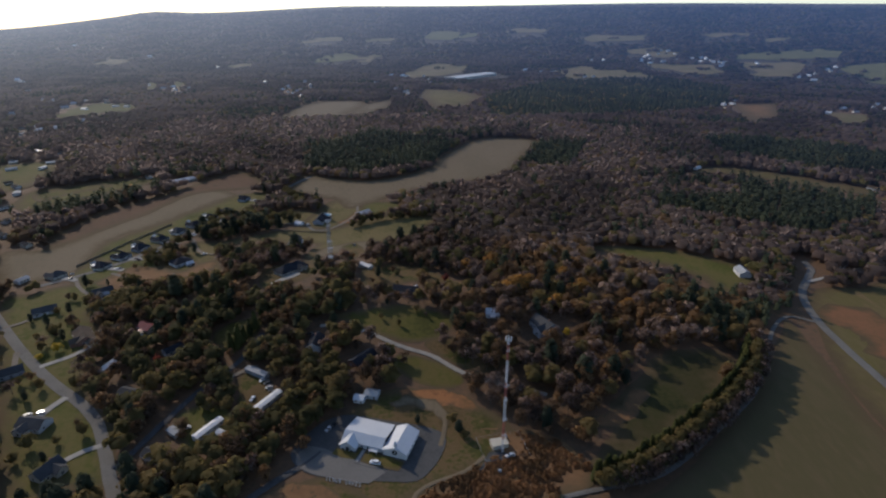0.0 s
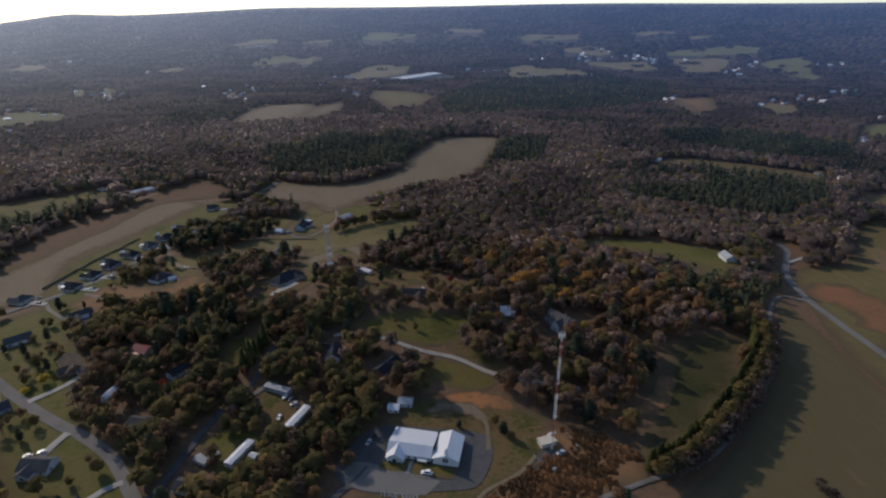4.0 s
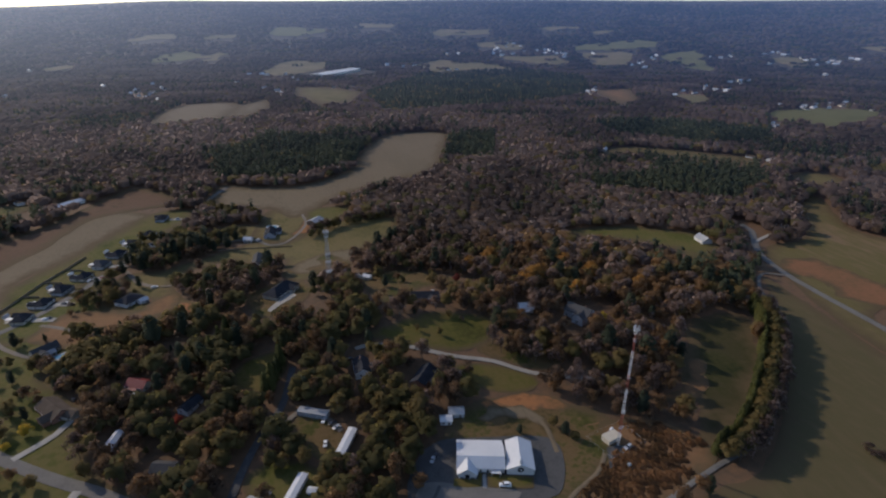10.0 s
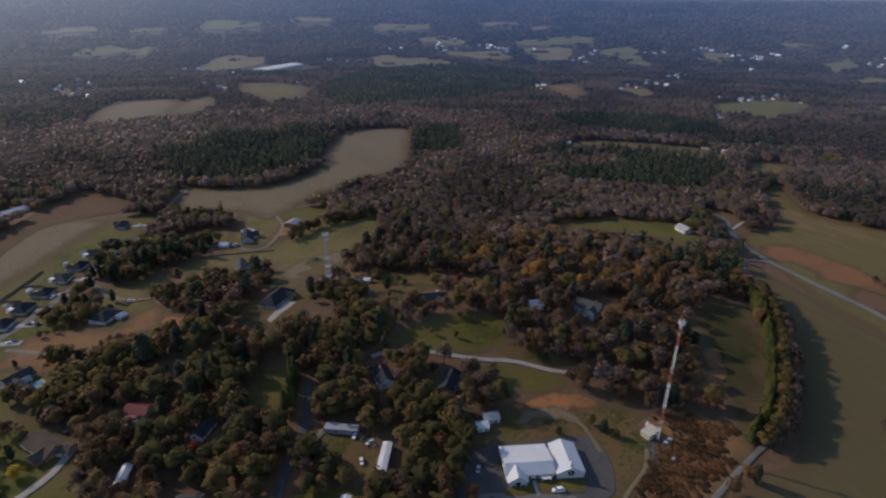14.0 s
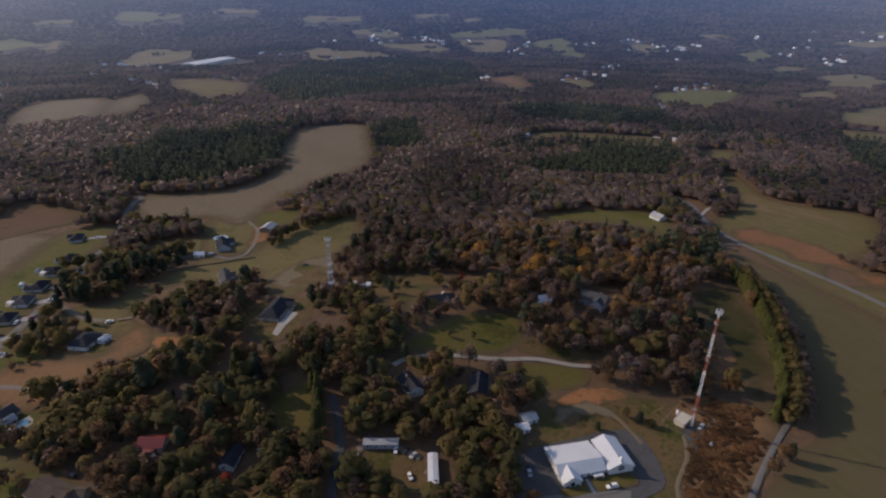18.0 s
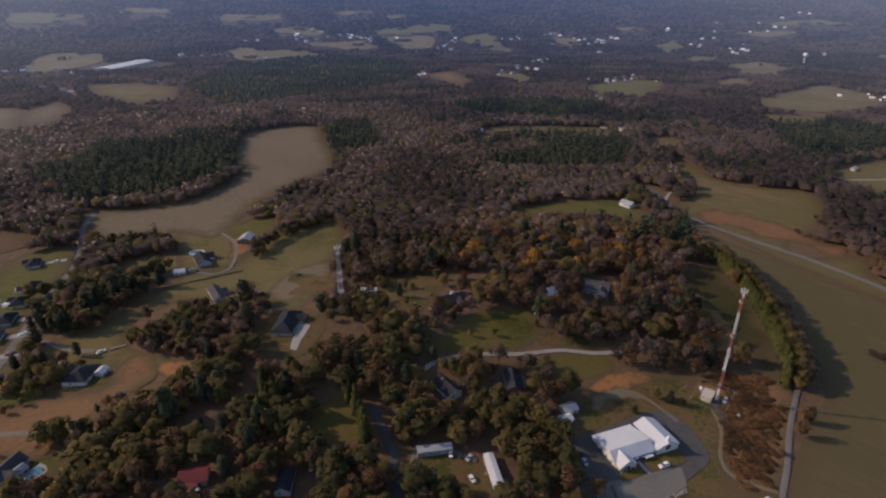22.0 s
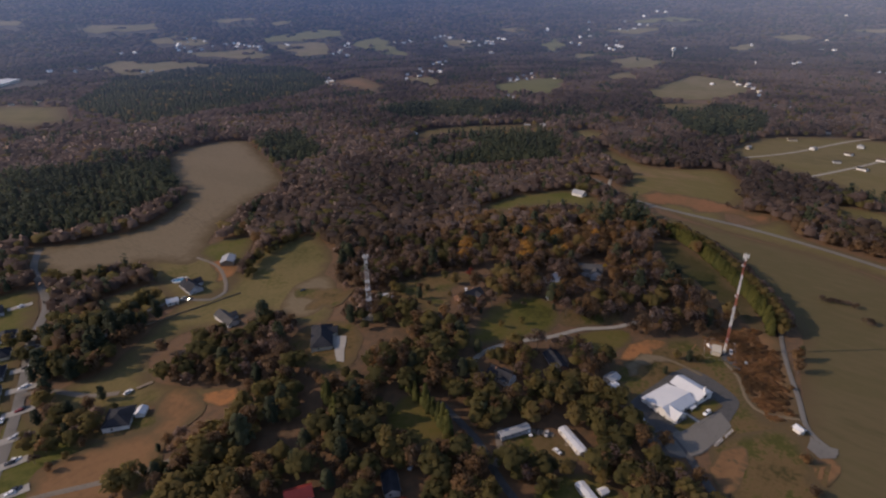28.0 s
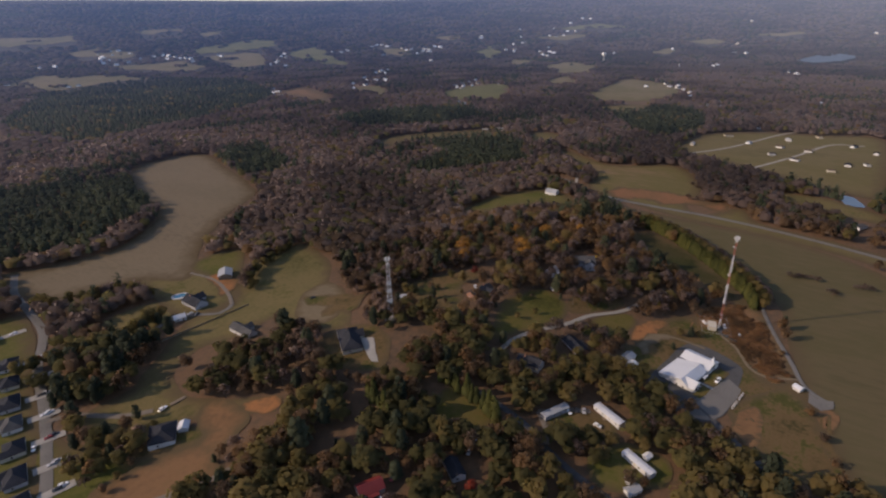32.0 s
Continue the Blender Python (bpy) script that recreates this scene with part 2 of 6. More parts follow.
# foliage: the same colours for single trees (varied from tree to tree) and for woods in one mesh
FOLIAGE = dict(
    bare=([(0.138, 0.1, 0.086), (0.192, 0.136, 0.113), (0.24, 0.165, 0.134), (0.27, 0.195, 0.162)], 0.7),
    rust=([(0.13, 0.088, 0.06), (0.175, 0.11, 0.065), (0.215, 0.13, 0.07), (0.25, 0.148, 0.072)], 0.65),
    olive=([(0.09, 0.082, 0.032), (0.145, 0.12, 0.044), (0.188, 0.143, 0.052), (0.22, 0.158, 0.062)], 0.6),
    pine=([(0.033, 0.042, 0.025), (0.048, 0.058, 0.033), (0.068, 0.076, 0.04)], 0.4),
    cedar=([(0.045, 0.052, 0.014), (0.075, 0.078, 0.02), (0.10, 0.098, 0.025)], 0.35),
    orange=([(0.25, 0.125, 0.034), (0.38, 0.19, 0.045), (0.5, 0.26, 0.06)], 0.5),
    yellow=([(0.36, 0.25, 0.03), (0.5, 0.34, 0.035), (0.6, 0.42, 0.05)], 0.45),
    red=([(0.16, 0.03, 0.02), (0.24, 0.04, 0.026), (0.3, 0.06, 0.03)], 0.45),
    bramble=([(0.15, 0.085, 0.04), (0.26, 0.13, 0.058), (0.33, 0.175, 0.08)], 0.55),
)
GAPS = dict(bare=0.43, rust=0.4)
for kd, (stops, tl) in FOLIAGE.items():
    M[kd] = mat(kd + "_foliage", stops, (0.15, 0.9), vary=0.45, fine=0.3, through_light=tl, gaps=GAPS.get(kd, 0))
    M[kd + "_mass"] = mat(kd + "_woods", stops, (0.15, 0.9), vary=0.45, fine=0.3, through_light=tl, mass=True, gaps=GAPS.get(kd, 0))


def haze_glow(m):
    """Adds blue haze as emission: none within six hundred metres, thickening towards the horizon."""
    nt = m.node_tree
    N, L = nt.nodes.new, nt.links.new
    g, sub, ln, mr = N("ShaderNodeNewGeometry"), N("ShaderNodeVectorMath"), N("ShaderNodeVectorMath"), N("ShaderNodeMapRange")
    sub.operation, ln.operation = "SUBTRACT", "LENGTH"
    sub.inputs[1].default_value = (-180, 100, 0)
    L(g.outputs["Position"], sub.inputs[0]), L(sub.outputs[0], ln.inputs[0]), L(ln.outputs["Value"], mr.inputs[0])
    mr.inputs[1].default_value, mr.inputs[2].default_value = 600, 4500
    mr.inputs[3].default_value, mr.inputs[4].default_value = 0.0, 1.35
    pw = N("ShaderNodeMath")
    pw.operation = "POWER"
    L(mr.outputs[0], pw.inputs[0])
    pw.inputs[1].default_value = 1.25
    # blue emission all round, paler towards the sun and, less, away from it
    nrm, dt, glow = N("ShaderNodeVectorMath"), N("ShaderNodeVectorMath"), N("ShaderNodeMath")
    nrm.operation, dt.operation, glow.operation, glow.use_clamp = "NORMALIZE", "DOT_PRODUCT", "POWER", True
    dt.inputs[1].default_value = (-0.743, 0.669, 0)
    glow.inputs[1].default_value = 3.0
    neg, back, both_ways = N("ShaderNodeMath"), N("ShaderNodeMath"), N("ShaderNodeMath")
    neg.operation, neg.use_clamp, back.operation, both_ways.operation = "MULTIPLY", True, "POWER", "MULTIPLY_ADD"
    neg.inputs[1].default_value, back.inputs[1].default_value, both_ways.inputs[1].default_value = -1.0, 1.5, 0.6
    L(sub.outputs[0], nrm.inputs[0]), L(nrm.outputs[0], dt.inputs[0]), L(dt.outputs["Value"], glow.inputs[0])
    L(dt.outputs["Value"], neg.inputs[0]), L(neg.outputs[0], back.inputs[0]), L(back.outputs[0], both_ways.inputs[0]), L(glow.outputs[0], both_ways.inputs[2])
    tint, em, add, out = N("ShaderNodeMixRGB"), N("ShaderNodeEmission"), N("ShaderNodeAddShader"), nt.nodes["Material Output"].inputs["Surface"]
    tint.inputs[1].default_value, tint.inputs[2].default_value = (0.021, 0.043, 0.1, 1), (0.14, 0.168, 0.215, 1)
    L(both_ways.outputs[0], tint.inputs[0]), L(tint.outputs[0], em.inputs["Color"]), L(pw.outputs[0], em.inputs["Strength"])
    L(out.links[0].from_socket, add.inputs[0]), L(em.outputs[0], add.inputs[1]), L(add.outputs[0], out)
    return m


# woods recoloured by distance: haze dimming painted into base colours, haze emission added
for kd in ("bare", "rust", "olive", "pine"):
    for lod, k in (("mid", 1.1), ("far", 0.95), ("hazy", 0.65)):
        M[kd + "_" + lod] = haze_glow(mat(kd + "_" + lod + "_woods", [(st[0] * k * 0.96, st[1] * k, st[2] * k * 1.03) for st in FOLIAGE[kd][0]], (0.02, 0.12), vary=0.6, fine=0.22, through_light=FOLIAGE[kd][1], mass=True))
haze_glow(M["litter"])
HAZED = {}


def hazed(m):
    """A copy of the material with haze emission added."""
    if m.name not in HAZED:
        HAZED[m.name] = haze_glow(m.copy())
    return HAZED[m.name]


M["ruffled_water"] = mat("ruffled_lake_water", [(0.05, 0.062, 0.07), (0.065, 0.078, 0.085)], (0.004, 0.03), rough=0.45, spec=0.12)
# far ground: shade between the trees put into a dark base colour
M["distance_floor"] = haze_glow(mat("far_ground", [(0.035, 0.028, 0.021), (0.055, 0.042, 0.031)], (0.002, 0.012), rough=1.0))
M["distance_field"] = haze_glow(mat("far_fields", [(0.095, 0.08, 0.042), (0.16, 0.125, 0.07), (0.115, 0.1, 0.046), (0.175, 0.135, 0.082)], (0.008, 0.05), rough=1.0, spec=0.1))
M["distance_green"] = haze_glow(mat("far_meadows", [(0.075, 0.078, 0.03), (0.12, 0.112, 0.048), (0.09, 0.092, 0.036)], (0.008, 0.05), rough=1.0, spec=0.1))


# ---- the lie of the land ----
def smooth(a, b, x):
    t = min(1.0, max(0.0, (x - a) / (b - a)))
    return t * t * (3 - 2 * t)


def height(x, y):
    r = math.hypot(x, y)
    h = -8 * (1 - smooth(650, 1100, r))
    h += 12 * math.exp(-((x + 20) / 170) ** 2 - ((y - 385) / 95) ** 2)
    h += 6 * math.exp(-((x + 120) / 90) ** 2 - ((y - 430) / 80) ** 2)
    dx, dy = x + 180, y - 100
    d, az = math.hypot(dx, dy), math.degrees(math.atan2(dx, dy))
    k = min(1.0, max(0.0, (d - 2300) / 2300)) ** 1.5
    if k:
        h += k * (125 + 112 * smooth(-38, -22, az) + 54 * smooth(-22, -5, az) - 30 * smooth(75, 100, az) + 14 * math.exp(-((az + 24.5) / 2) ** 2) + 20 * math.exp(-((az - 22) / 14) ** 2))
    return h


def mesh_object(name, verts, faces, material, parent=None, smooth_shade=False):
    me = bpy.data.meshes.new(name)
    me.from_pydata(verts, [], faces)
    if smooth_shade:
        me.polygons.foreach_set("use_smooth", [True] * len(me.polygons))
    me.materials.append(material)
    ob = new(name, me)
    ob.parent = parent
    return ob


def ring_sheet(name, r0, r1, rings, az0, az1, segs, material, lift=0.0, power=2.2):
    vs, fs = [], []
    for i in range(rings + 1):
        r = r0 + (r1 - r0) * (i / rings) ** power
        for j in range(segs + 1):
            a = radians(az0 + (az1 - az0) * j / segs)
            x, y = -180 + r * math.sin(a), 100 + r * math.cos(a)
            vs.append((x, y, height(x, y) + lift))
    for i in range(rings):
        for j in range(segs):
            k = i * (segs + 1) + j
            fs.append((k, k + segs + 1, k + segs + 2, k + 1))
    return mesh_object(name, vs, fs, material, smooth_shade=True)


ground = tagged(ring_sheet("ground", 1, 2000, 120, -180, 180, 240, M["litter"]), "brown leaf-littered ground of gently rolling country", "ground", kind="structure")

tagged(ring_sheet("backdrop", 1900, 4600, 50, -180, 180, 240, M["distance_floor"], -0.5, 1.0), "hazy blue wooded hills on the horizon", "backdrop", kind="structure")

# ---- fields, lawns, lots and lanes ----
from mathutils import geometry


def curve_points(pts, closed, step):
    """A smooth line through the corners."""
    out, n = [], len(pts)
    P = [Vector(p) for p in pts]
    for i in range(n if closed else n - 1):
        a, b = P[i], P[(i + 1) % n]
        p0 = P[i - 1] if (closed or i) else a - (b - a)
        p3 = P[(i + 2) % n] if (closed or i + 2 < n) else b + (b - a)
        k = max(1, int((b - a).length / step))
        for j in range(k):
            t = j / k
            out.append(0.5 * ((2 * a) + (b - p0) * t + (2 * p0 - 5 * a + 4 * b - p3) * t * t + (3 * a - p0 - 3 * b + p3) * t ** 3))
    if not closed:
        out.append(P[-1])
    return out


OPEN = []


def inside(poly, x, y):
    """Which of the points x, y (arrays) lie in the outline."""
    r = np.zeros(len(x), bool)
    px, py = poly[:, 0], poly[:, 1]
    j = len(poly) - 1
    for i in range(len(poly)):
        c = (py[i] > y) != (py[j] > y)
        with np.errstate(divide="ignore", invalid="ignore"):
            r ^= c & (x < (px[j] - px[i]) * (y - py[i]) / (py[j] - py[i]) + px[i])
        j = i
    return r


def patch(name, pts, material, label, category, layer=1, rag=0.25, clear=True):
    cx, cy = sum(p[0] for p in pts) / len(pts), sum(p[1] for p in pts) / len(pts)
    far = max(1.0, math.hypot(cx + 180, cy - 100) / 400)
    step = 5 * far
    if far > 3.2:
        edge = [Vector(a).lerp(Vector(b), k / 8) for a, b in zip(pts, pts[1:] + pts[:1]) for k in range(8)]
    else:
        edge = curve_points(pts, True, step)
    out = []
    for p in edge:
        q = noise.noise_vector(Vector((p.x, p.y, 0)) / (14 * far)) * step * rag * 1.6
        out.append(Vector((p.x + q.x, p.y + q.y)))
    poly = np.array([(p.x, p.y) for p in out])
    if clear:
        OPEN.append(poly)
    lo, hi = poly.min(0), poly.max(0)
    gs = (4 if (hi - lo).max() < 70 else 7) * far
    gx, gy = np.meshgrid(np.arange(lo[0], hi[0], gs), np.arange(lo[1], hi[1], gs))
    gx, gy = gx.ravel() + 0.37, gy.ravel() + 0.53
    ok = inside(poly, gx, gy)
    n = len(out)
    co = out + [Vector((a, b)) for a, b in zip(gx[ok], gy[ok])]
    v, e, f, *_ = geometry.delaunay_2d_cdt(co, [(i, (i + 1) % n) for i in range(n)], [list(range(n))], 1, 1e-4)
    # far patches use the copy that glows with haze
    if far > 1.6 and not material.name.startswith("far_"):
        material = hazed(material)
    lift = 0.05 + 0.10 * layer + 0.25 * (far - 1)
    ob = mesh_object(name, [(p.x, p.y, height(p.x, p.y) + lift) for p in v], [list(t) for t in f], material, smooth_shade=True)
    if ok.sum() > 4 and name in ("field", "lawn", "ground_clay", "ground_scrub", "yard_gravel"):
        at = ob.data.attributes.new("fade", "FLOAT", "POINT")
        pv = np.array([(p.x, p.y) for p in v])
        d2 = np.array([((poly - q) ** 2).sum(1).min() for q in pv]) ** 0.5
        at.data.foreach_set("value", np.clip(1 - d2 / (min(14.0, 0.16 * (hi - lo).min()) * far), 0, 1).astype(np.float32))
    return tagged(ob, label, category, kind="structure")


LANES = []


def lane(name, pts, width, material, label, layer=5, category="road", clear=2.0):
    line = curve_points(pts, False, 5)
    vs, fs = [], []
    for i, p in enumerate(line):
        d = (line[min(i + 1, len(line) - 1)] - line[max(i - 1, 0)]).normalized()
        s = Vector((-d.y, d.x))
        for k in (-1, -0.33, 0.33, 1):
            w = width / 2 * k * (1 + 0.06 * noise.noise(Vector((p.x, p.y, k * 9)) / 9))
            q = p + s * w
            vs.append((q.x, q.y, height(q.x, q.y) + 0.12 + 0.085 * layer - (0.12 if abs(k) == 1 else 0)))
        LANES.append((p.x, p.y, width / 2 + clear))
    for i in range(len(line) - 1):
        for k in range(3):
            a = 4 * i + k
            fs.append((a, a + 4, a + 5, a + 1))
    return tagged(mesh_object(name, vs, fs, material, smooth_shade=True), label, category, kind="structure")


G, D, ST, PA = M["grass"], M["dry"], M["stubble"], M["pasture"]
patch("field", [(-202, 778), (-156, 763), (-102, 756), (-29, 807), (-1, 892), (66, 1017), (168, 1008), (142, 908), (89, 783), (15, 742), (-55, 693), (-100, 642), (-119, 633), (-137, 667), (-175, 685), (-201, 691)], ST, "harvested tan-brown stubble field between woods", "field")
patch("field", [(-255, 524), (-228, 525), (-196, 543), (-150, 572), (-125, 561), (-90, 590), (-64, 610), (-35, 610), (-5, 607), (-10, 578), (-26, 545), (-55, 520), (-73, 503), (-89, 468), (-116, 444), (-129, 468), (-126, 511), (-151, 512), (-179, 525), (-206, 512), (-212, 480), (-195, 444), (-190, 430), (-199, 425), (-224, 462), (-247, 478), (-263, 501)], D, "dry yellow-brown pasture round scattered farmhouses", "field")
patch("ground_clay", [(-283, 463), (-259, 457), (-235, 445), (-227, 457), (-216, 469), (-205, 464), (-208, 436), (-236, 428), (-244, 414), (-262, 404), (-296, 424), (-292, 446)], M["scrub"], "bare red clay round a new house", "bare soil", 3)
patch("lawn", [(-278, 509), (-264, 495), (-226, 456), (-235, 445), (-259, 457), (-283, 463)], M["worn"], "thin dry grass beside bare clay", "lawn", 1)
patch("ground_clay", [(-204, 448), (-188, 436), (-193, 427), (-203, 430)], M["clay"], "bare orange clay clearing among pines", "bare soil", 2)
patch("field", [(-94, 656), (-59, 657), (-46, 641), (-73, 609), (-89, 605), (-102, 610)], G, "small green paddock behind a metal barn", "field", 2)
patch("field", [(-358, 1226), (-352, 1443), (-285, 1507), (-207, 1483), (-224, 1289), (-296, 1247)], ST, "pale brown cut field among far woods", "field")
patch("field", [(-224, 1275), (-206, 1438), (-138, 1559), (-127, 1413), (-166, 1306)], ST, "pale brown cut field on a far slope", "field")
patch("field", [(-64, 1778), (19, 1753), (120, 1617), (64, 1445), (-21, 1396), (-69, 1592)], D, "dry yellow field below a long white building", "field")
patch("field", [(-383, 430), (-429, 492), (-389, 506), (-368, 580), (-347, 672), (-331, 721), (-266, 686), (-282, 652), (-312, 581), (-342, 522), (-324, 453), (-354, 430)], ST, "long tan field behind a row of new houses", "field")
patch("field", [(-389, 506), (-408, 553), (-394, 627), (-359, 683), (-302, 790), (-241, 724), (-317, 685), (-346, 599)], M["dark_scrub"], "dark reddish-brown scrub strip along a tan field", "field", 2)
patch("field", [(-521, 640), (-530, 690), (-498, 712), (-453, 738), (-412, 756), (-396, 728), (-432, 684), (-466, 640), (-484, 612)], G, "narrow green meadow between tree rows", "field")
patch("lawn", [(-664, 792), (-625, 828), (-590, 838), (-556, 770), (-548, 700), (-572, 676), (-600, 712)], G, "green yards of a far settlement", "lawn")
patch("lawn", [(-349, 384), (-339, 408), (-321, 424), (-265, 439), (-243, 404), (-272, 382), (-241, 336), (-223, 285), (-183, 245), (-164, 205), (-192, 202), (-211, 198)], G, "green and brown lawns along a residential road", "lawn")
patch("lawn", [(-324, 430), (-339, 507), (-314, 572), (-288, 600), (-264, 572), (-271, 506), (-250, 438), (-284, 429)], G, "young lawns of a row of new houses", "lawn", 2)
patch("lawn", [(-342, 520), (-312, 581), (-282, 652), (-262, 690), (-222, 690), (-228, 645), (-250, 600), (-266, 556), (-284, 512), (-300, 478), (-330, 470)], G, "young lawns along a street of new houses", "lawn", 2)
patch("driveway", [(-124, 427), (-119, 419), (-130, 409), (-138, 400), (-140, 404), (-133, 415)], M["concrete"], "pale fan-shaped concrete drive of a hilltop house", "driveway", 4, 0.05)
patch("yard_gravel", [(-116, 497), (-83, 520), (-58, 518), (-71, 487), (-105, 463), (-121, 470)], ST, "bare grey-brown gravel turning place", "yard", 3)
patch("field", [(587, 364), (709, 350), (772, 276), (794, 182), (798, 82), (461, 104), (447, 153), (475, 202), (531, 283)], M["hay"], "green lawns of a far housing estate", "field")
patch("field", [(398, 217), (411, 170), (367, 110), (336, 112), (362, 175)], D, "narrow brown strip field beside a creek", "field")
patch("field", [(477, 527), (501, 522), (443, 430), (478, 346), (380, 296), (302, 299), (283, 275), (322, 245), (281, 225), (268, 184), (242, 118), (213, 120), (240, 202), (258, 300), (290, 384), (322, 423), (378, 434)], M["hay"], "olive-brown hay field along a country road", "field")
patch("ground_clay", [(293, 385), (331, 392), (352, 352), (340, 300), (318, 262), (300, 258), (298, 300), (290, 345)], M["redsoil"], "reddish bare patch in a hay field", "bare soil", 2, 2.0)
patch("field", [(262, 366), (256, 310), (248, 260), (236, 190), (190, 118), (90, 60), (-60, 60), (-140, 100), (-88, 150), (-50, 166), (13, 181), (60, 190), (90, 194), (131, 222), (178, 268), (214, 305), (244, 345)], PA, "wide olive-brown field beside a tree line", "field")
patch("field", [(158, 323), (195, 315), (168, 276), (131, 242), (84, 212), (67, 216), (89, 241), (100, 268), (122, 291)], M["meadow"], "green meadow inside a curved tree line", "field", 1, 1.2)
patch("field", [(154, 516), (223, 509), (269, 480), (280, 451), (263, 420), (230, 413), (228, 439), (206, 466), (163, 492)], G, "green strip meadow with a white-roofed barn", "field")
patch("field", [(367, 812), (441, 817), (567, 705), (539, 685), (418, 782), (375, 780)], D, "dry clearing with houses on a wooded ridge", "field")
patch("field", [(554, 619), (599, 604), (588, 563), (526, 572)], D, "dry clearing on a wooded ridge", "field")
patch("field", [(747, 1465), (875, 1497), (765, 1278), (669, 1225)], M["scrub"], "far brown clearing in dark pines", "field")
patch("pond", [(435, 150), (430, 137), (393, 127), (397, 146)], M["water"], "small dark pond in a creek wood", "pond", 3, 0.1)
patch("lawn", [(-80, 355), (-64, 359), (-29, 368), (7, 354), (4, 335), (-16, 323), (-37, 327), (-56, 337)], M["deep_grass"], "green lawn in front of houses on the hill", "lawn")
patch("lawn", [(-29, 311), (-8, 307), (13, 290), (8, 279), (-10, 282), (-32, 297)], M["deep_grass"], "small green lawn below a lane", "lawn")
patch("lawn", [(-68, 433), (-37, 449), (1, 422), (5, 397), (-23, 406), (-59, 389)], M["worn"], "brown-green yard behind a long house", "lawn")
patch("ground_scrub", [(17, 329), (44, 310), (23, 294), (-6, 312), (-11, 326)], M["worn"], "leaf-strewn brown clearing on the hill", "clearing", clear=False)
patch("lawn", [(-19, 279), (36, 254), (28, 220), (-18, 194), (-7, 179), (-21, 168), (-56, 201), (-54, 256)], M["worn"], "dry brown grass round a church", "lawn")
patch("ground_clay", [(-27, 276), (-20, 280), (-9, 281.5), (-1, 280), (4, 275), (14, 271), (21, 265), (16, 260), (7, 261), (-2, 262), (-12, 268), (-23, 270)], M["clay"], "bare orange clay bank behind a church", "bare soil", 2, 0.9)
patch("yard_gravel", [(-19, 270), (-9, 272), (-1, 266), (2, 257), (-2, 252), (-11, 259), (-21, 261), (-31, 263), (-30, 267)], M["stubble"], "grey-brown gravel patch below a clay bank", "yard", 3, 1.8)
patch("lawn", [(-56, 211), (-20, 181), (-62, 162), (-90, 157), (-99, 178), (-84, 196)], M["worn"], "brown and olive grass in front of a church", "lawn", 2)
patch("parking_lot", [(-59, 255), (-24, 250), (1, 240), (-9, 211), (-34, 208), (-62, 211), (-77, 220), (-78, 234)], M["lot"], "worn grey asphalt parking lot round a church", "parking lot", 3, 0.1)
def church_spot(u, v):
    return (-55.0 + 0.886 * u + 0.283 * v, 230.6 - 0.283 * u + 0.886 * v)


patch("parking_lot", [(-71, 232), (-50, 226), (-36, 220), (-29, 213), (-36, 206), (-60, 211), (-75, 218), (-76, 226)], M["asphalt"], "paler worn asphalt before a church", "parking lot", 4, 0.3)
patch("lawn", [church_spot(u, v) for u, v in ((-1.5, -5.2), (12.5, -5.2), (13.2, 3.2), (11.5, 3.4), (11.0, -0.8), (-1.0, -0.8))], M["deep_grass"], "narrow green lawn before a church", "lawn", 5, 0.05)
patch("lawn", [church_spot(u, v) for u, v in ((16, -5.6), (39, -5.6), (40, 1.5), (26, 2.4), (16, 3.2))], M["deep_grass"], "dark planted bed before a church wing", "lawn", 5, 0.05)
patch("ground_scrub", [(32, 246), (61, 236), (74, 221), (76, 208), (44, 192), (7, 181), (-11, 181), (-19, 193), (-10, 201), (9, 212), (24, 223)], M["scrub"], "rust-brown brush beside a radio tower", "brush ground", 2)
patch("lawn", [(-122, 295), (-105, 284), (-107, 260), (-118, 261), (-123, 274), (-129, 287)], M["worn"], "worn dirt yard between mobile homes", "yard", 2)
patch("lawn", [(-153, 254), (-138, 266), (-117, 254), (-116, 232), (-135, 228)], G, "green yard beside a mobile home", "yard", 2)
patch("lawn", [(-162, 338), (-149, 352), (-129, 350), (-134, 324), (-143, 317), (-155, 323)], M["deep_grass"], "green glade between tall trees", "glade", 2)

patch("ground_clay", [(-100, 621), (-88, 612), (-92, 594), (-105, 580), (-117, 577), (-111, 596)], M["clay"], "bare tan soil before a metal barn", "bare soil", 4, 0.6)
patch("lawn", [(-138, 665), (-98, 640), (-64, 610), (-91, 588), (-125, 561), (-159, 573), (-151, 616)], D, "dry yellow yard round a house with a pool", "lawn")
patch("lawn", [(-155, 436), (-134, 451), (-118, 450), (-106, 430), (-115, 408), (-140, 394), (-152, 411)], M["worn"], "worn brown lawn round a hilltop house", "lawn")
patch("field", [(-197, 615), (-177, 625), (-149, 616), (-152, 580), (-186, 580)], D, "dry grass strip between tree rows", "field")
patch("ground_scrub", [(-42, 170), (-39, 162), (-64, 157), (-87, 152), (-97, 155), (-72, 163)], M["worn"], "bare brown strip along a field edge", "bare soil", 3, 1.2)
patch("ground_scrub", [(32, 250), (53, 244), (69, 226), (49, 228), (36, 240), (15, 237)], M["scrub"], "rust-brown brush slope above a radio tower", "brush ground", 1, 2.5, False)
patch("road_edge", [(-17, 173), (-22, 168), (-22, 161), (-29, 160), (-34, 166), (-28, 172)], M["asphalt"], "widened worn asphalt turning place of a lane", "road", 5, 0.4)
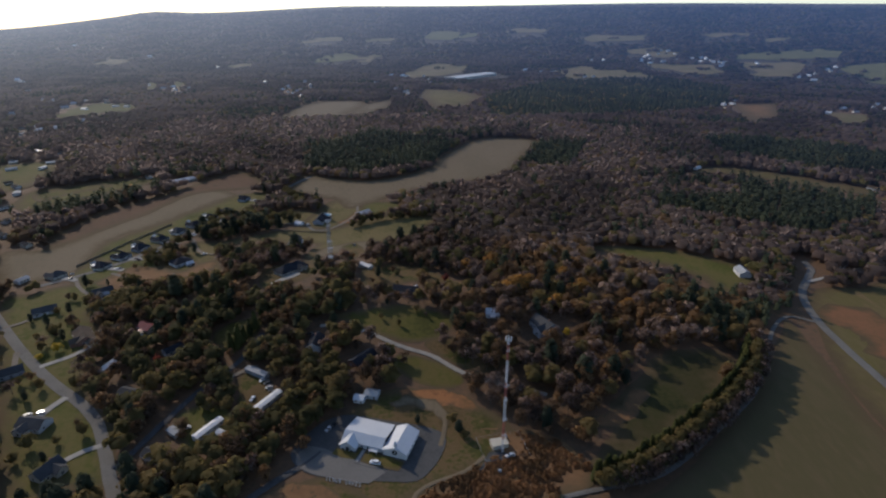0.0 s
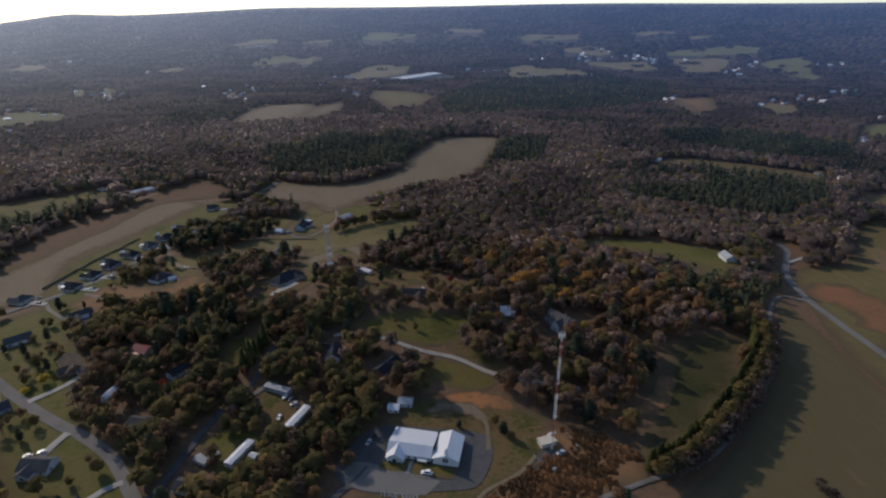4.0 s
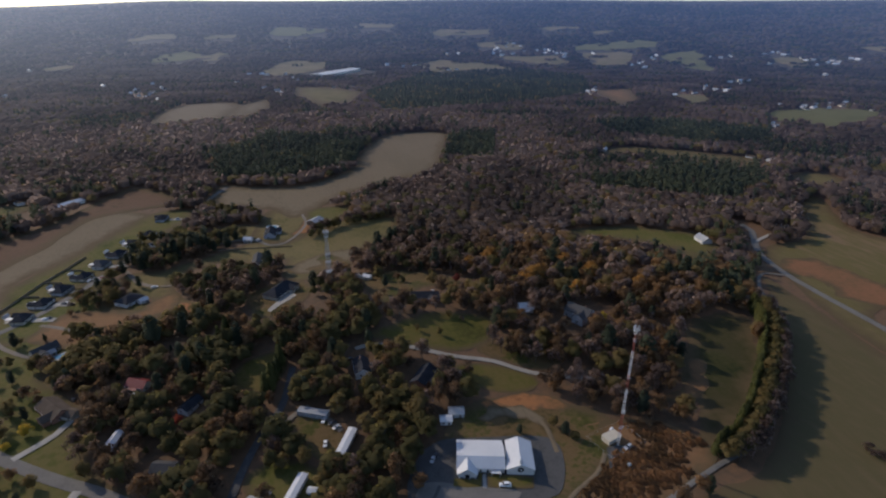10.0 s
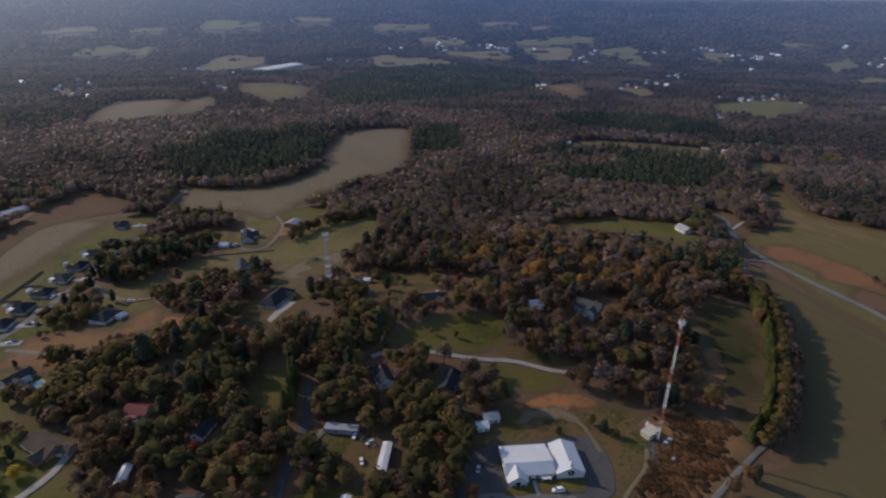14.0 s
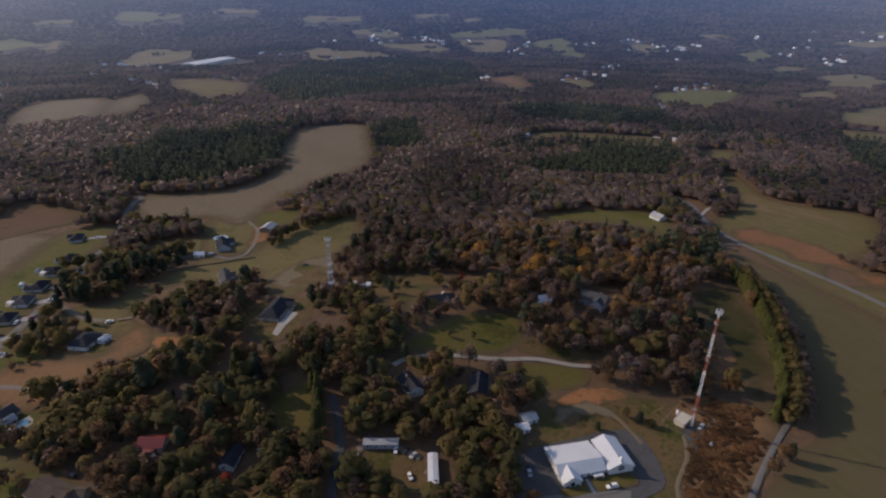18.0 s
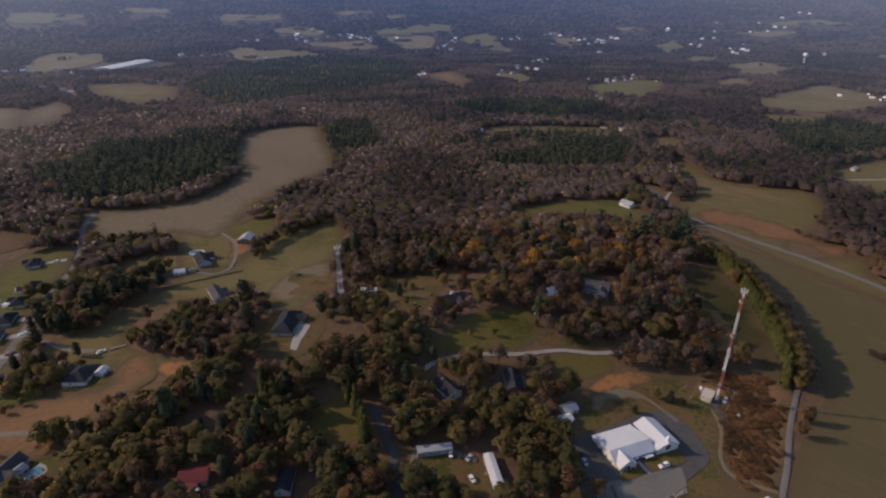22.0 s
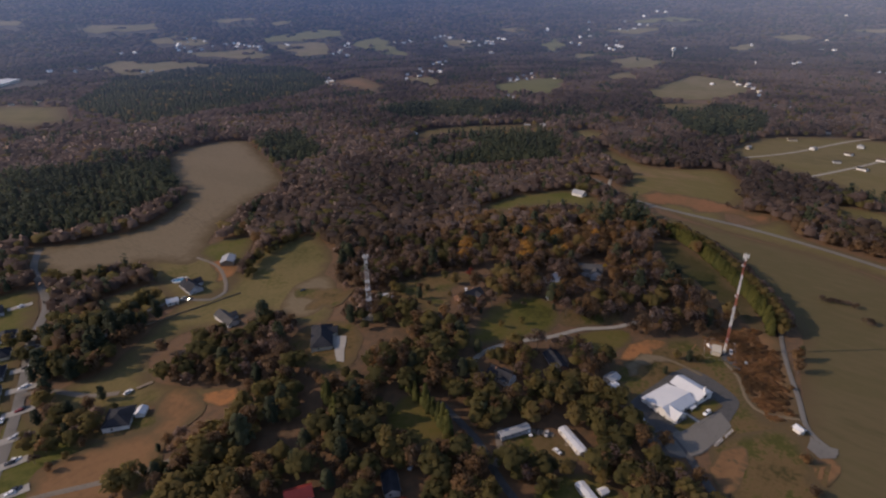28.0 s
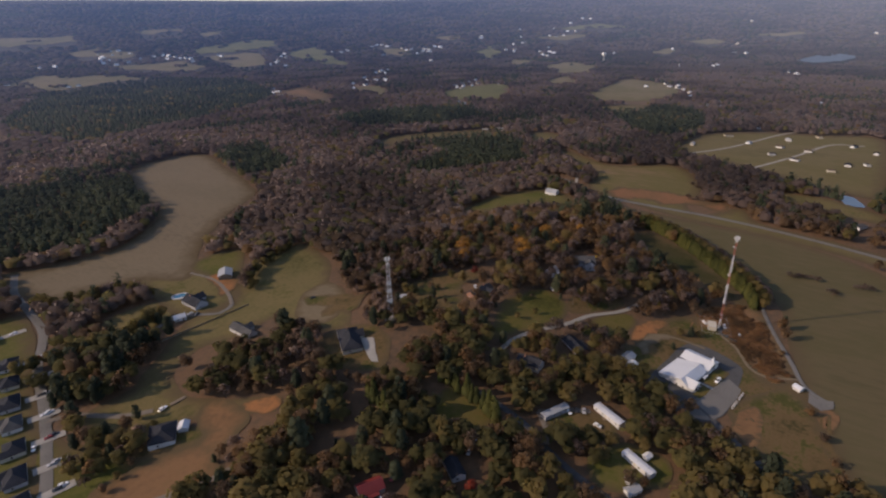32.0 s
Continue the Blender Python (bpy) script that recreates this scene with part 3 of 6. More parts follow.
patch("ground_clay", [(-63, 205), (-53, 198), (-60, 193), (-75, 197), (-79, 203)], M["scrub"], "reddish bare soil below a church lot", "bare soil", 3, 1.5)
patch("ground_clay", [(-38, 170), (-31, 161), (-42, 159), (-56, 162), (-59, 166), (-48, 168)], M["scrub"], "reddish bare soil beside a lane", "bare soil", 3, 1.2)
patch("ground_scrub", [(-64, 207), (-46, 200), (-55, 192), (-81, 193), (-89, 201)], M["scrub"], "reddish bare soil in a brown lawn", "bare soil", 3, 0.8)
patch("ground_scrub", [(118, 283), (126, 277), (112, 260), (92, 250), (75, 248), (68, 254), (88, 257), (107, 268)], M["scrub"], "rust-brown weedy slope beside a wood", "brush ground", 2, 1.0)
# far fields between the woods, pale strips in the haze
patch("field", [(-144, 3596), (-60, 3742), (201, 3648), (220, 3511), (54, 3425), (-129, 3484)], M["distance_green"], "far green pasture in the haze", "field", rag=0.8)
patch("field", [(336, 3642), (496, 3769), (676, 3674), (602, 3577)], M["distance_field"], "far pale tan pasture in the haze", "field", rag=0.8)
patch("field", [(-617, 2695), (-573, 2851), (-496, 3012), (-425, 2924), (-424, 2775), (-510, 2719)], M["distance_green"], "far green pasture in the haze", "field", rag=0.8)
patch("field", [(-418, 2709), (-378, 2791), (-320, 2819), (-338, 2717)], M["distance_field"], "far pale tan pasture in the haze", "field", rag=0.8)
patch("field", [(-164, 2135), (-114, 2534), (-15, 2672), (95, 2582), (53, 2297), (-57, 2170)], M["distance_field"], "far dry brown field in the haze", "field", rag=0.8)
patch("field", [(458, 2397), (598, 2545), (707, 2473), (798, 2332), (806, 2167), (687, 2199), (476, 2111)], M["distance_field"], "far pale tan pasture in the haze", "field", rag=0.8)
patch("field", [(901, 2967), (1064, 2981), (1141, 2799), (1022, 2720), (921, 2849)], M["distance_field"], "far pale tan pasture in the haze", "field", rag=0.8)
patch("field", [(879, 2541), (1128, 2502), (1123, 2251), (966, 2220), (928, 2365)], M["distance_field"], "far pale tan pasture in the haze", "field", rag=0.8)
patch("field", [(1290, 2591), (1420, 2719), (1711, 2718), (1787, 2577), (1681, 2484), (1435, 2527)], M["distance_green"], "far green pasture in the haze", "field", rag=0.8)
patch("field", [(1281, 2491), (1484, 2461), (1451, 2318), (1269, 2121), (1175, 2157)], M["distance_field"], "far pale tan pasture in the haze", "field", rag=0.8)
patch("field", [(1595, 2298), (1774, 2360), (1740, 2197), (1627, 2081), (1483, 1833), (1464, 1959), (1494, 2119)], M["distance_green"], "far green pasture in the haze", "field", rag=0.8)
patch("field", [(1873, 2004), (1993, 1978), (1889, 1793), (1792, 1806)], M["distance_field"], "far pale tan pasture in the haze", "field", rag=0.8)
patch("field", [(945, 1038), (987, 1005), (898, 928), (845, 930)], M["distance_green"], "far green pasture in the haze", "field", rag=0.8)
patch("field", [(968, 964), (1078, 957), (1042, 896), (899, 853), (898, 895)], M["distance_green"], "far green pasture in the haze", "field", rag=0.8)
patch("field", [(924, 1334), (974, 1297), (887, 1177), (844, 1177)], M["distance_field"], "far dry brown field in the haze", "field", rag=0.8)
patch("field", [(1412, 3320), (1677, 3260), (1654, 3148), (1426, 3195)], M["distance_field"], "far pale tan pasture in the haze", "field", rag=0.8)
patch("field", [(1667, 3042), (1774, 3043), (1744, 2962), (1659, 2966)], M["distance_field"], "far pale tan pasture in the haze", "field", rag=0.8)
patch("field", [(761, 3373), (948, 3422), (1162, 3325), (1088, 3219), (793, 3245)], M["distance_field"], "far pale tan pasture in the haze", "field", rag=0.8)
patch("field", [(-878, 1245), (-892, 1359), (-866, 1458), (-792, 1427), (-716, 1320), (-791, 1302), (-836, 1229)], M["distance_green"], "far green pasture in the haze", "field", rag=0.8)
patch("field", [(-1527, 2515), (-1510, 2665), (-1402, 2628), (-1418, 2491)], M["distance_field"], "far pale tan pasture in the haze", "field", rag=0.8)
patch("field", [(-1024, 1974), (-967, 1924), (-881, 1736), (-915, 1763)], M["distance_green"], "far green pasture in the haze", "field", rag=0.8)
patch("field", [(-944, 2013), (-848, 1891), (-809, 1766), (-850, 1795)], M["distance_green"], "far green pasture in the haze", "field", rag=0.8)
patch("field", [(-838, 3297), (-744, 3455), (-581, 3508), (-599, 3376)], M["distance_field"], "far pale tan pasture in the haze", "field", rag=0.8)
patch("field", [(-944, 2516), (-883, 2631), (-825, 2569), (-880, 2471)], M["distance_field"], "far pale tan pasture in the haze", "field", rag=0.8)
patch("field", [(-473, 3403), (-285, 3494), (-260, 3378), (-430, 3313)], M["distance_field"], "far pale tan pasture in the haze", "field", rag=0.8)
patch("field", [(-451, 2819), (-355, 2933), (-267, 2901), (-366, 2791)], M["distance_field"], "far pale tan pasture in the haze", "field", rag=0.8)
patch("field", [(-521, 676), (-496, 705), (-457, 727), (-441, 713), (-479, 677), (-493, 644)], G, "far green pasture among bare woods", "field", rag=0.8)
patch("field", [(953, 1036), (1084, 1039), (1121, 944), (967, 876), (907, 952)], M["distance_green"], "far green pasture in the haze", "field", rag=0.8)
patch("field", [(2032, 1514), (2147, 1513), (2012, 1414), (1929, 1422)], M["distance_green"], "far green pasture in the haze", "field", rag=0.8)
patch("field", [(2586, 1496), (2726, 1422), (2789, 1255), (2596, 1312)], M["distance_field"], "far pale tan pasture in the haze", "field", rag=0.8)
patch("field", [(2342, 2003), (2465, 1964), (2467, 1844), (2342, 1873)], M["distance_field"], "far pale tan pasture in the haze", "field", rag=0.8)
patch("field", [(1768, 1296), (1967, 1287), (1974, 1209), (1772, 1215)], M["distance_field"], "far pale tan pasture in the haze", "field", rag=0.8)
patch("field", [(1740, 1075), (1927, 1066), (1828, 915), (1566, 848), (1546, 942)], M["distance_field"], "far pale tan pasture in the haze", "field", rag=0.8)
patch("field", [(1090, 685), (1455, 684), (1368, 533), (1199, 482), (1022, 513), (983, 619)], M["distance_field"], "far pale tan pasture in the haze", "field", rag=0.8)
patch("field", [(891, 598), (951, 546), (957, 497), (861, 521)], D, "far dry brown field among bare woods", "field", rag=0.8)
patch("field", [(1323, 910), (1461, 869), (1293, 798), (1237, 856)], M["distance_field"], "far pale tan pasture in the haze", "field", rag=0.8)
patch("field", [(2943, 1514), (3147, 1329), (3060, 1136), (2888, 1440)], M["distance_green"], "far green pasture in the haze", "field", rag=0.8)
patch("field", [(2358, 834), (2519, 772), (2393, 721), (2285, 780)], M["distance_field"], "far pale tan pasture in the haze", "field", rag=0.8)
patch("field", [(2068, 1571), (2307, 1607), (2091, 1445), (2016, 1482)], M["distance_green"], "far green pasture in the haze", "field", rag=0.8)
patch("field", [(1050, 1017), (1187, 998), (1117, 926), (984, 911)], M["distance_green"], "far green pasture in the haze", "field", rag=0.8)
patch("field", [(2978, 494), (3104, 330), (3051, 231), (2933, 366)], M["distance_field"], "far pale tan pasture in the haze", "field", rag=0.8)
patch("field", [(2695, 757), (2808, 649), (2755, 565), (2646, 672)], M["distance_field"], "far pale tan pasture in the haze", "field", rag=0.8)
patch("lake", [(2223, 263), (2385, 209), (2456, 115), (2386, 58), (2243, 117), (2167, 203)], M["ruffled_water"], "grey-blue lake among far woods", "lake", 40, 0.1)

lane("road", [(-372, 398), (-333, 362), (-286, 320), (-246, 288), (-215, 267), (-195, 250), (-178, 228), (-165, 209), (-157, 198), (-146, 172)], 6.4, M["asphalt"], "grey two-lane residential road with worn asphalt")
lane("road", [(-345, 420), (-318, 446), (-298, 474), (-280, 512), (-262, 556), (-246, 600), (-224, 642), (-214, 684), (-206, 730), (-190, 770)], 5.8, M["asphalt"], "pale asphalt street past a row of new houses")
lane("road", [(200, 40), (238, 130), (262, 200), (277, 270), (281, 330), (286, 372), (300, 412), (326, 446), (338, 462), (342, 480)], 6.2, M["asphalt"], "pale two-lane country road between fields", clear=11.0)
lane("road", [(281, 366), (266, 373), (246, 357), (219, 318), (190, 278), (150, 243), (110, 213), (70, 202), (40, 193), (12, 183), (-14, 174), (-25, 160)], 2.8, M["asphalt"], "narrow asphalt lane along a tree line", 6, clear=3.0)
lane("road", [(-87, 341), (-76, 342), (-55, 335), (-29, 319), (-7, 309), (13, 293), (36, 283), (63, 274)], 3.4, M["pale_lane"], "pale narrow lane between lawns on the hill", 6, clear=5.5)
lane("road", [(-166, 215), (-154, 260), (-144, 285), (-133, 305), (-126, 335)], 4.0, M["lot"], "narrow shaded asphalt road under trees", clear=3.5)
lane("driveway", [(-64, 228), (-70, 220), (-86, 204), (-100, 186), (-110, 165)], 4.2, M["lot"], "narrow grey drive leading to a church lot", 4, "driveway")
lane("road", [(550, 357), (637, 296), (771, 232), (833, 183)], 5.0, M["pale_lane"], "pale street through a far housing estate", 6)
lane("road", [(480, 269), (610, 208), (726, 158), (740, 112)], 5.0, M["pale_lane"], "pale street through a far housing estate", 6)
lane("driveway", [(-124, 559), (-138, 556), (-153, 575), (-174, 579), (-196, 571), (-213, 566), (-232, 556)], 3.4, M["asphalt"], "long grey farm drive along a tree row", 5, "driveway")
lane("driveway", [(-124, 559), (-113, 578), (-102, 610), (-104, 641)], 3.0, M["gravel"], "pale gravel track to a metal barn", 6, "driveway")
lane("driveway", [(22, 225), (12, 215), (-8, 205), (-14, 195), (-7, 179)], 2.2, M["stubble"], "gravel track to a radio tower", 4, "driveway")
lane("driveway", [(-270, 537), (-258, 530), (-244, 504), (-232, 492)], 4.0, M["gravel"], "grey gravel drive to a new house", 5, "driveway")
lane("driveway", [(-296, 447), (-285, 441), (-253, 420), (-236, 414)], 3.4, M["gravel"], "pale dirt drive across clay", 5, "driveway")
lane("driveway", [(-121, 300), (-134, 289), (-141, 287)], 3.2, M["gravel"], "dirt drive to mobile homes", 7, "driveway")
lane("driveway", [(-121, 300), (-108, 284), (-104, 276)], 3.2, M["gravel"], "dirt drive between mobile homes", 7, "driveway")
lane("driveway", [(320, 436), (345, 446), (366, 450)], 3.5, M["concrete"], "pale concrete drive to a roadside house", 6, "driveway")
lane("driveway", [(-6, 262), (1, 254), (1, 244), (-1, 232)], 2.6, M["stubble"], "faint gravel track behind a church", 4, "driveway")
patch("yard_gravel", [(24, 226), (34, 226), (33, 220), (27, 218), (23, 212), (18, 213), (21, 221)], M["lot"], "dark gravel pad at a tower foot", "yard", 4, 0.5)
for pts, w, m, l in (([(-241, 331), (-244, 325), (-248, 317), (-256, 309), (-263, 303)], 4.0, "concrete", "pale concrete drive of a brick house"), ([(-231, 255), (-229, 264), (-226, 272)], 4.5, "concrete", "pale drive from a white house to the road"),
                     ([(-196, 220), (-189, 228), (-182, 232)], 3.6, "concrete", "short pale drive of a corner cottage"), ([(-279, 302), (-284, 310), (-290, 320)], 3.6, "gravel", "gravel drive of a grey house"), ([(-309, 368), (-316, 358), (-324, 352)], 3.6, "gravel", "gravel drive of a roadside house"), ([(-276, 398), (-290, 404), (-309, 420), (-318, 432)], 3.2, "gravel", "dirt drive to a house with a pool")):
    lane("driveway", pts, w, M[m], l, 6, "driveway")
patch("yard_gravel", [(-104, 462), (-84, 460), (-74, 480), (-84, 512), (-96, 500)], M["worn"], "worn grey-brown clearing behind a hilltop house", "yard", 4, 2.0)

# ---- building blocks ----
FOOT = []


def part(name, vf, material, parent, label=""):
    ob = mesh_object(name, vf[0], vf[1], material, parent)
    return tagged(ob, label)


def thing(name, x, y, rot, label, category, group="", z=None):
    ob = new(name)
    ob.empty_display_size = 0.5
    ob.matrix_world = pose(x, y, height(x, y) if z is None else z, 0, 0, rot)
    return tagged(ob, label, category, group)


def box(x0, y0, z0, x1, y1, z1):
    v = [(x, y, z) for z in (z0, z1) for y in (y0, y1) for x in (x0, x1)]
    return v, [(0, 2, 3, 1), (4, 5, 7, 6), (0, 1, 5, 4), (2, 6, 7, 3), (0, 4, 6, 2), (1, 3, 7, 5)]


def joined(*parts):
    v, f = [], []
    for a, b in parts:
        n = len(v)
        v += a
        f += [tuple(i + n for i in q) for q in b]
    return v, f


def prism(section, x0, x1):
    """A cross-section in y, z drawn out along x."""
    n = len(section)
    v = [(x0, y, z) for y, z in section] + [(x1, y, z) for y, z in section]
    f = [(i, (i + 1) % n, n + (i + 1) % n, n + i) for i in range(n)]
    return v, f + [tuple(range(n - 1, -1, -1)), tuple(range(n, 2 * n))]


def turned(vf, dx=0, dy=0, dz=0, rot=0):
    m = pose(dx, dy, dz, 0, 0, rot)
    return [tuple(m @ Vector(p)) for p in vf[0]], vf[1]


def gable_walls(L, W, e, r, y0=0.0):
    return prism([(-W / 2, -1.5), (W / 2, -1.5), (W / 2, e), (y0, r - 0.12), (-W / 2, e)], -L / 2, L / 2)


def gable_roof(L, W, e, r, over=0.45, th=0.22, y0=0.0):
    s1, s2 = (r - e) / (W / 2 - y0), (r - e) / (W / 2 + y0)
    a, b = W / 2 + over, -W / 2 - over
    return prism([(b, e - over * s2), (y0, r), (a, e - over * s1), (a, e - over * s1 + th), (y0, r + th), (b, e - over * s2 + th)], -L / 2 - over, L / 2 + over)


def hip_roof(L, W, e, r, over=0.5, th=0.25):
    a, b = L / 2 + over, W / 2 + over
    k = max(0.3, L / 2 - W / 2)
    v = [(-a, -b, e - th), (a, -b, e - th), (a, b, e - th), (-a, b, e - th), (-a, -b, e), (a, -b, e), (a, b, e), (-a, b, e), (-k, 0, r), (k, 0, r)]
    return v, [(3, 2, 1, 0), (0, 1, 5, 4), (1, 2, 6, 5), (2, 3, 7, 6), (3, 0, 4, 7), (4, 5, 9, 8), (5, 6, 9), (6, 7, 8, 9), (7, 4, 8)]


def tube(a, b, r0, r1, n=6):
    a, b = Vector(a), Vector(b)
    q = (b - a).to_track_quat("Z", "Y")
    v = []
    for p, r in ((a, r0), (b, r1)):
        v += [tuple(p + q @ Vector((r * math.cos(6.2832 * i / n), r * math.sin(6.2832 * i / n), 0))) for i in range(n)]
    return v, [(i, (i + 1) % n, n + (i + 1) % n, n + i) for i in range(n)] + [tuple(range(n - 1, -1, -1)), tuple(range(n, 2 * n))]


def window(parent, x, y, z, w, h, face):
    """A window on a wall that faces -y, +y, -x or +x (0 to 3)."""
    rot = (0, 180, -90, 90)[face]
    fr = joined(box(-w / 2 - 0.1, -0.1, -0.1, w / 2 + 0.1, 0.04, 0), box(-w / 2 - 0.1, -0.1, h, w / 2 + 0.1, 0.04, h + 0.1),
                box(-w / 2 - 0.1, -0.1, 0, -w / 2, 0.04, h), box(w / 2, -0.1, 0, w / 2 + 0.1, 0.04, h))
    f = part("window", turned(fr, x, y, z, rot), M["white_paint"], parent)
    part("pane", turned(box(-w / 2, -0.05, 0, w / 2, 0.03, h), x, y, z, rot), M["glass"], f)
    return f


def openings(h, L, W, e, many=True, garage=False):
    n = max(2, int(L / 4.5))
    for i in range(n):
        x = -L / 2 + L * (i + 0.5) / n
        if i == n // 2:
            part("door", box(x - 0.5, -W / 2 - 0.08, 0, x + 0.5, -W / 2 + 0.02, 2.1), M["brown_shingle"], h, "dark panelled door")
        elif garage and i == n - 1:
            part("garage_door", box(x - 1.9, -W / 2 - 0.08, 0, x + 1.9, -W / 2 + 0.02, 2.3), M["white_paint"], h, "white garage door")
        else:
            window(h, x, -W / 2, 0.9, 1.3, 1.2, 0)
        if many:
            window(h, x, W / 2, 0.9, 1.3, 1.2, 1)
    if many:
        window(h, -L / 2, 0.15 * W, 0.9, 1.1, 1.2, 2)
        window(h, L / 2, -0.15 * W, 0.9, 1.1, 1.2, 3)


def house(x, y, rot, L, W, e, r, roof, wall, label, hip=False, wing=None, chimney=False, many=True, garage=False, porch=False, group="", name="house"):
    h = thing(name, x, y, rot, label, "house" if name == "house" else name.replace("_", " "), group)
    r0 = max(L, W) * 0.55 + 1.5
    FOOT.append((x, y, r0))
    d = math.hypot(x + 180, y - 120)
    FOOT.append((x - (x + 180) / d * 8, y - (y - 120) / d * 8, r0 * 0.7))
    if hip:
        part("wall", box(-L / 2, -W / 2, -1.5, L / 2, W / 2, e), M[wall], h)
        part("roof", hip_roof(L, W, e, r), M[roof], h)
    else:
        part("wall", gable_walls(L, W, e, r), M[wall], h)
        part("roof", gable_roof(L, W, e, r), M[roof], h)
    part("fascia", joined(box(-L / 2, -W / 2 - 0.56, e - 0.5, L / 2, -W / 2 - 0.46, e - 0.3), box(-L / 2, W / 2 + 0.46, e - 0.5, L / 2, W / 2 + 0.56, e - 0.3)), M["white_paint"], h)
    if wing:
        wx, wl, ww = wing
        d = W / 2 + wl / 2 - 0.2
        rr = e + (r - e) * min(1, ww / W)
        part("wing_wall", turned(gable_walls(wl, ww, e, rr), wx, -d, 0, 90), M[wall], h)
        part("wing_roof", turned(gable_roof(wl + W * 0.5, ww, e, rr - 0.03), wx, -d + W * 0.25, 0, 90), M[roof], h)
        window(h, wx, -W / 2 - wl + 0.2, 0.9, 1.5, 1.3, 0)
    if chimney:
        part("chimney", box(L * 0.2, 0.3, e, L * 0.2 + 0.8, 1.1, r + 0.9), M["brick"], h, "brick chimney")
    if porch:
        p = part("porch", box(-L * 0.22, -W / 2 - 2.2, -0.6, L * 0.22, -W / 2, 0.15), M["wood"], h, "wooden porch deck")
        part("porch_roof", prism([(-W / 2 - 2.4, 2.45), (-W / 2 + 0.1, 2.75), (-W / 2 + 0.1, 2.87), (-W / 2 - 2.4, 2.57)], -L * 0.23, L * 0.23), M[roof], h)
        for sx in (-0.21, 0.21):
            part("post", box(L * sx - 0.08, -W / 2 - 2.15, 0.15, L * sx + 0.08, -W / 2 - 2.0, 2.5), M["white_paint"], p)
    openings(h, L, W, e, many, garage)
    return h


def mobile_home(x, y, rot, L, W, wall, roof, label):
    h = thing("mobile_home", x, y, rot, label, "mobile home", "mobile homes")
    FOOT.append((x, y, L * 0.55 + 2))
    part("wall", box(-L / 2, -W / 2, 0.6, L / 2, W / 2, 3.1), M[wall], h)
    part("skirting", box(-L / 2 + 0.05, -W / 2 + 0.05, -1.2, L / 2 - 0.05, W / 2 - 0.05, 0.6), M["grey_wall"], h)
    part("roof", gable_roof(L, W, 3.1, 3.55, 0.15, 0.1), M[roof], h, "low white metal roof")
    for k in range(3):
        part("vent", tube((-L / 3 + k * L / 3, 0.5, 3.4), (-L / 3 + k * L / 3, 0.5, 3.95), 0.16, 0.16), M["steel"], h)
    for i in range(4):
        x0 = -L / 2 + L * (i + 0.5) / 4
        window(h, x0, -W / 2, 1.5, 1.0, 0.9, 0)
        window(h, x0, W / 2, 1.5, 1.0, 0.9, 1)
    part("door", box(L * 0.02 - 0.45, W / 2 - 0.02, 0.7, L * 0.02 + 0.45, W / 2 + 0.07, 2.7), M["beige"], h)
    st = part("steps", joined(box(-0.8, W / 2, 0, 1.4, W / 2 + 1.5, 0.65), box(-0.8, W / 2 + 1.5, 0, 0.6, W / 2 + 1.85, 0.4), box(-0.8, W / 2 + 1.85, 0, 0.6, W / 2 + 2.2, 0.2)), M["wood"], h)
    return h


def car(x, y, rot, paint, label, name="car", tall=0.0, L=4.6):
    c = thing(name, x, y, rot, label, name.replace("_", " "), "parked vehicles", height(x, y) + 0.4)
    w = 0.9
    h = 0.75 + tall * 0.5
    body = prism([(-L / 2, 0.35), (L / 2, 0.35), (L / 2, h * 0.9), (L / 2 - 0.35, h + 0.12), (-L / 2 + 0.2, h + 0.2), (-L / 2, h)], -w, w)
    part("body", turned(body, 0, 0, 0, 90), M[paint], c)
    t = 1.42 + tall
    cab = prism([(-L * 0.42, h + 0.1), (L * 0.2 + tall * 0.2, h + 0.1), (L * 0.08 + tall * 0.3, t), (-L * 0.33, t)], -w + 0.1, w - 0.1)
    cb = part("cabin", turned(cab, 0, 0, 0, 90), M["glass"], c, "dark glazed cabin")
    part("roof_panel", turned(box(-w + 0.12, -L * 0.335, t - 0.02, w - 0.12, L * 0.085 + tall * 0.3, t + 0.06), 0, 0, 0, 90), M[paint], cb)
    for sx in (-1, 1):
        for sy in (-1, 1):
            wh = part("wheel", tube((sx * L * 0.31, sy * (w - 0.2), 0.33), (sx * L * 0.31, sy * w, 0.33), 0.33, 0.33, 10), M["tyre"], c)
            part("rim", tube((sx * L * 0.31, sy * w, 0.33), (sx * L * 0.31, sy * (w + 0.02), 0.33), 0.2, 0.2, 8), M["steel"], wh)
        part("headlight", box(-L / 2 - 0.02, sx * 0.6 - 0.15, 0.55, -L / 2 + 0.05, sx * 0.6 + 0.15, 0.68), M["steel"], c)
    return c


# ---- the church ----
church = thing("church", -55.0, 230.6, -17.7, "white church with low white metal roofs, gabled wing and portico", "church", z=-7.6)
church.matrix_world = church.matrix_world @ Matrix.Diagonal((0.93, 0.93, 0.93, 1))
for a in ((-44, 236, 16), (-26, 232, 16), (-38, 244, 14), (-16, 234, 12)):
    FOOT.append(a)
part("hall_wall", prism([(4, -1), (23.5, -1), (23.5, 3.9), (8.9, 6.8), (4, 3.7)], 0.4, 25), M["white_paint"], church, "white hall walls")
part("hall_roof", prism([(3.4, 3.5), (8.9, 6.9), (24.1, 3.85), (24.1, 4.1), (8.9, 7.15), (3.4, 3.75)], 0.0, 25.4), M["white_metal"], church, "broad white metal hall roof")
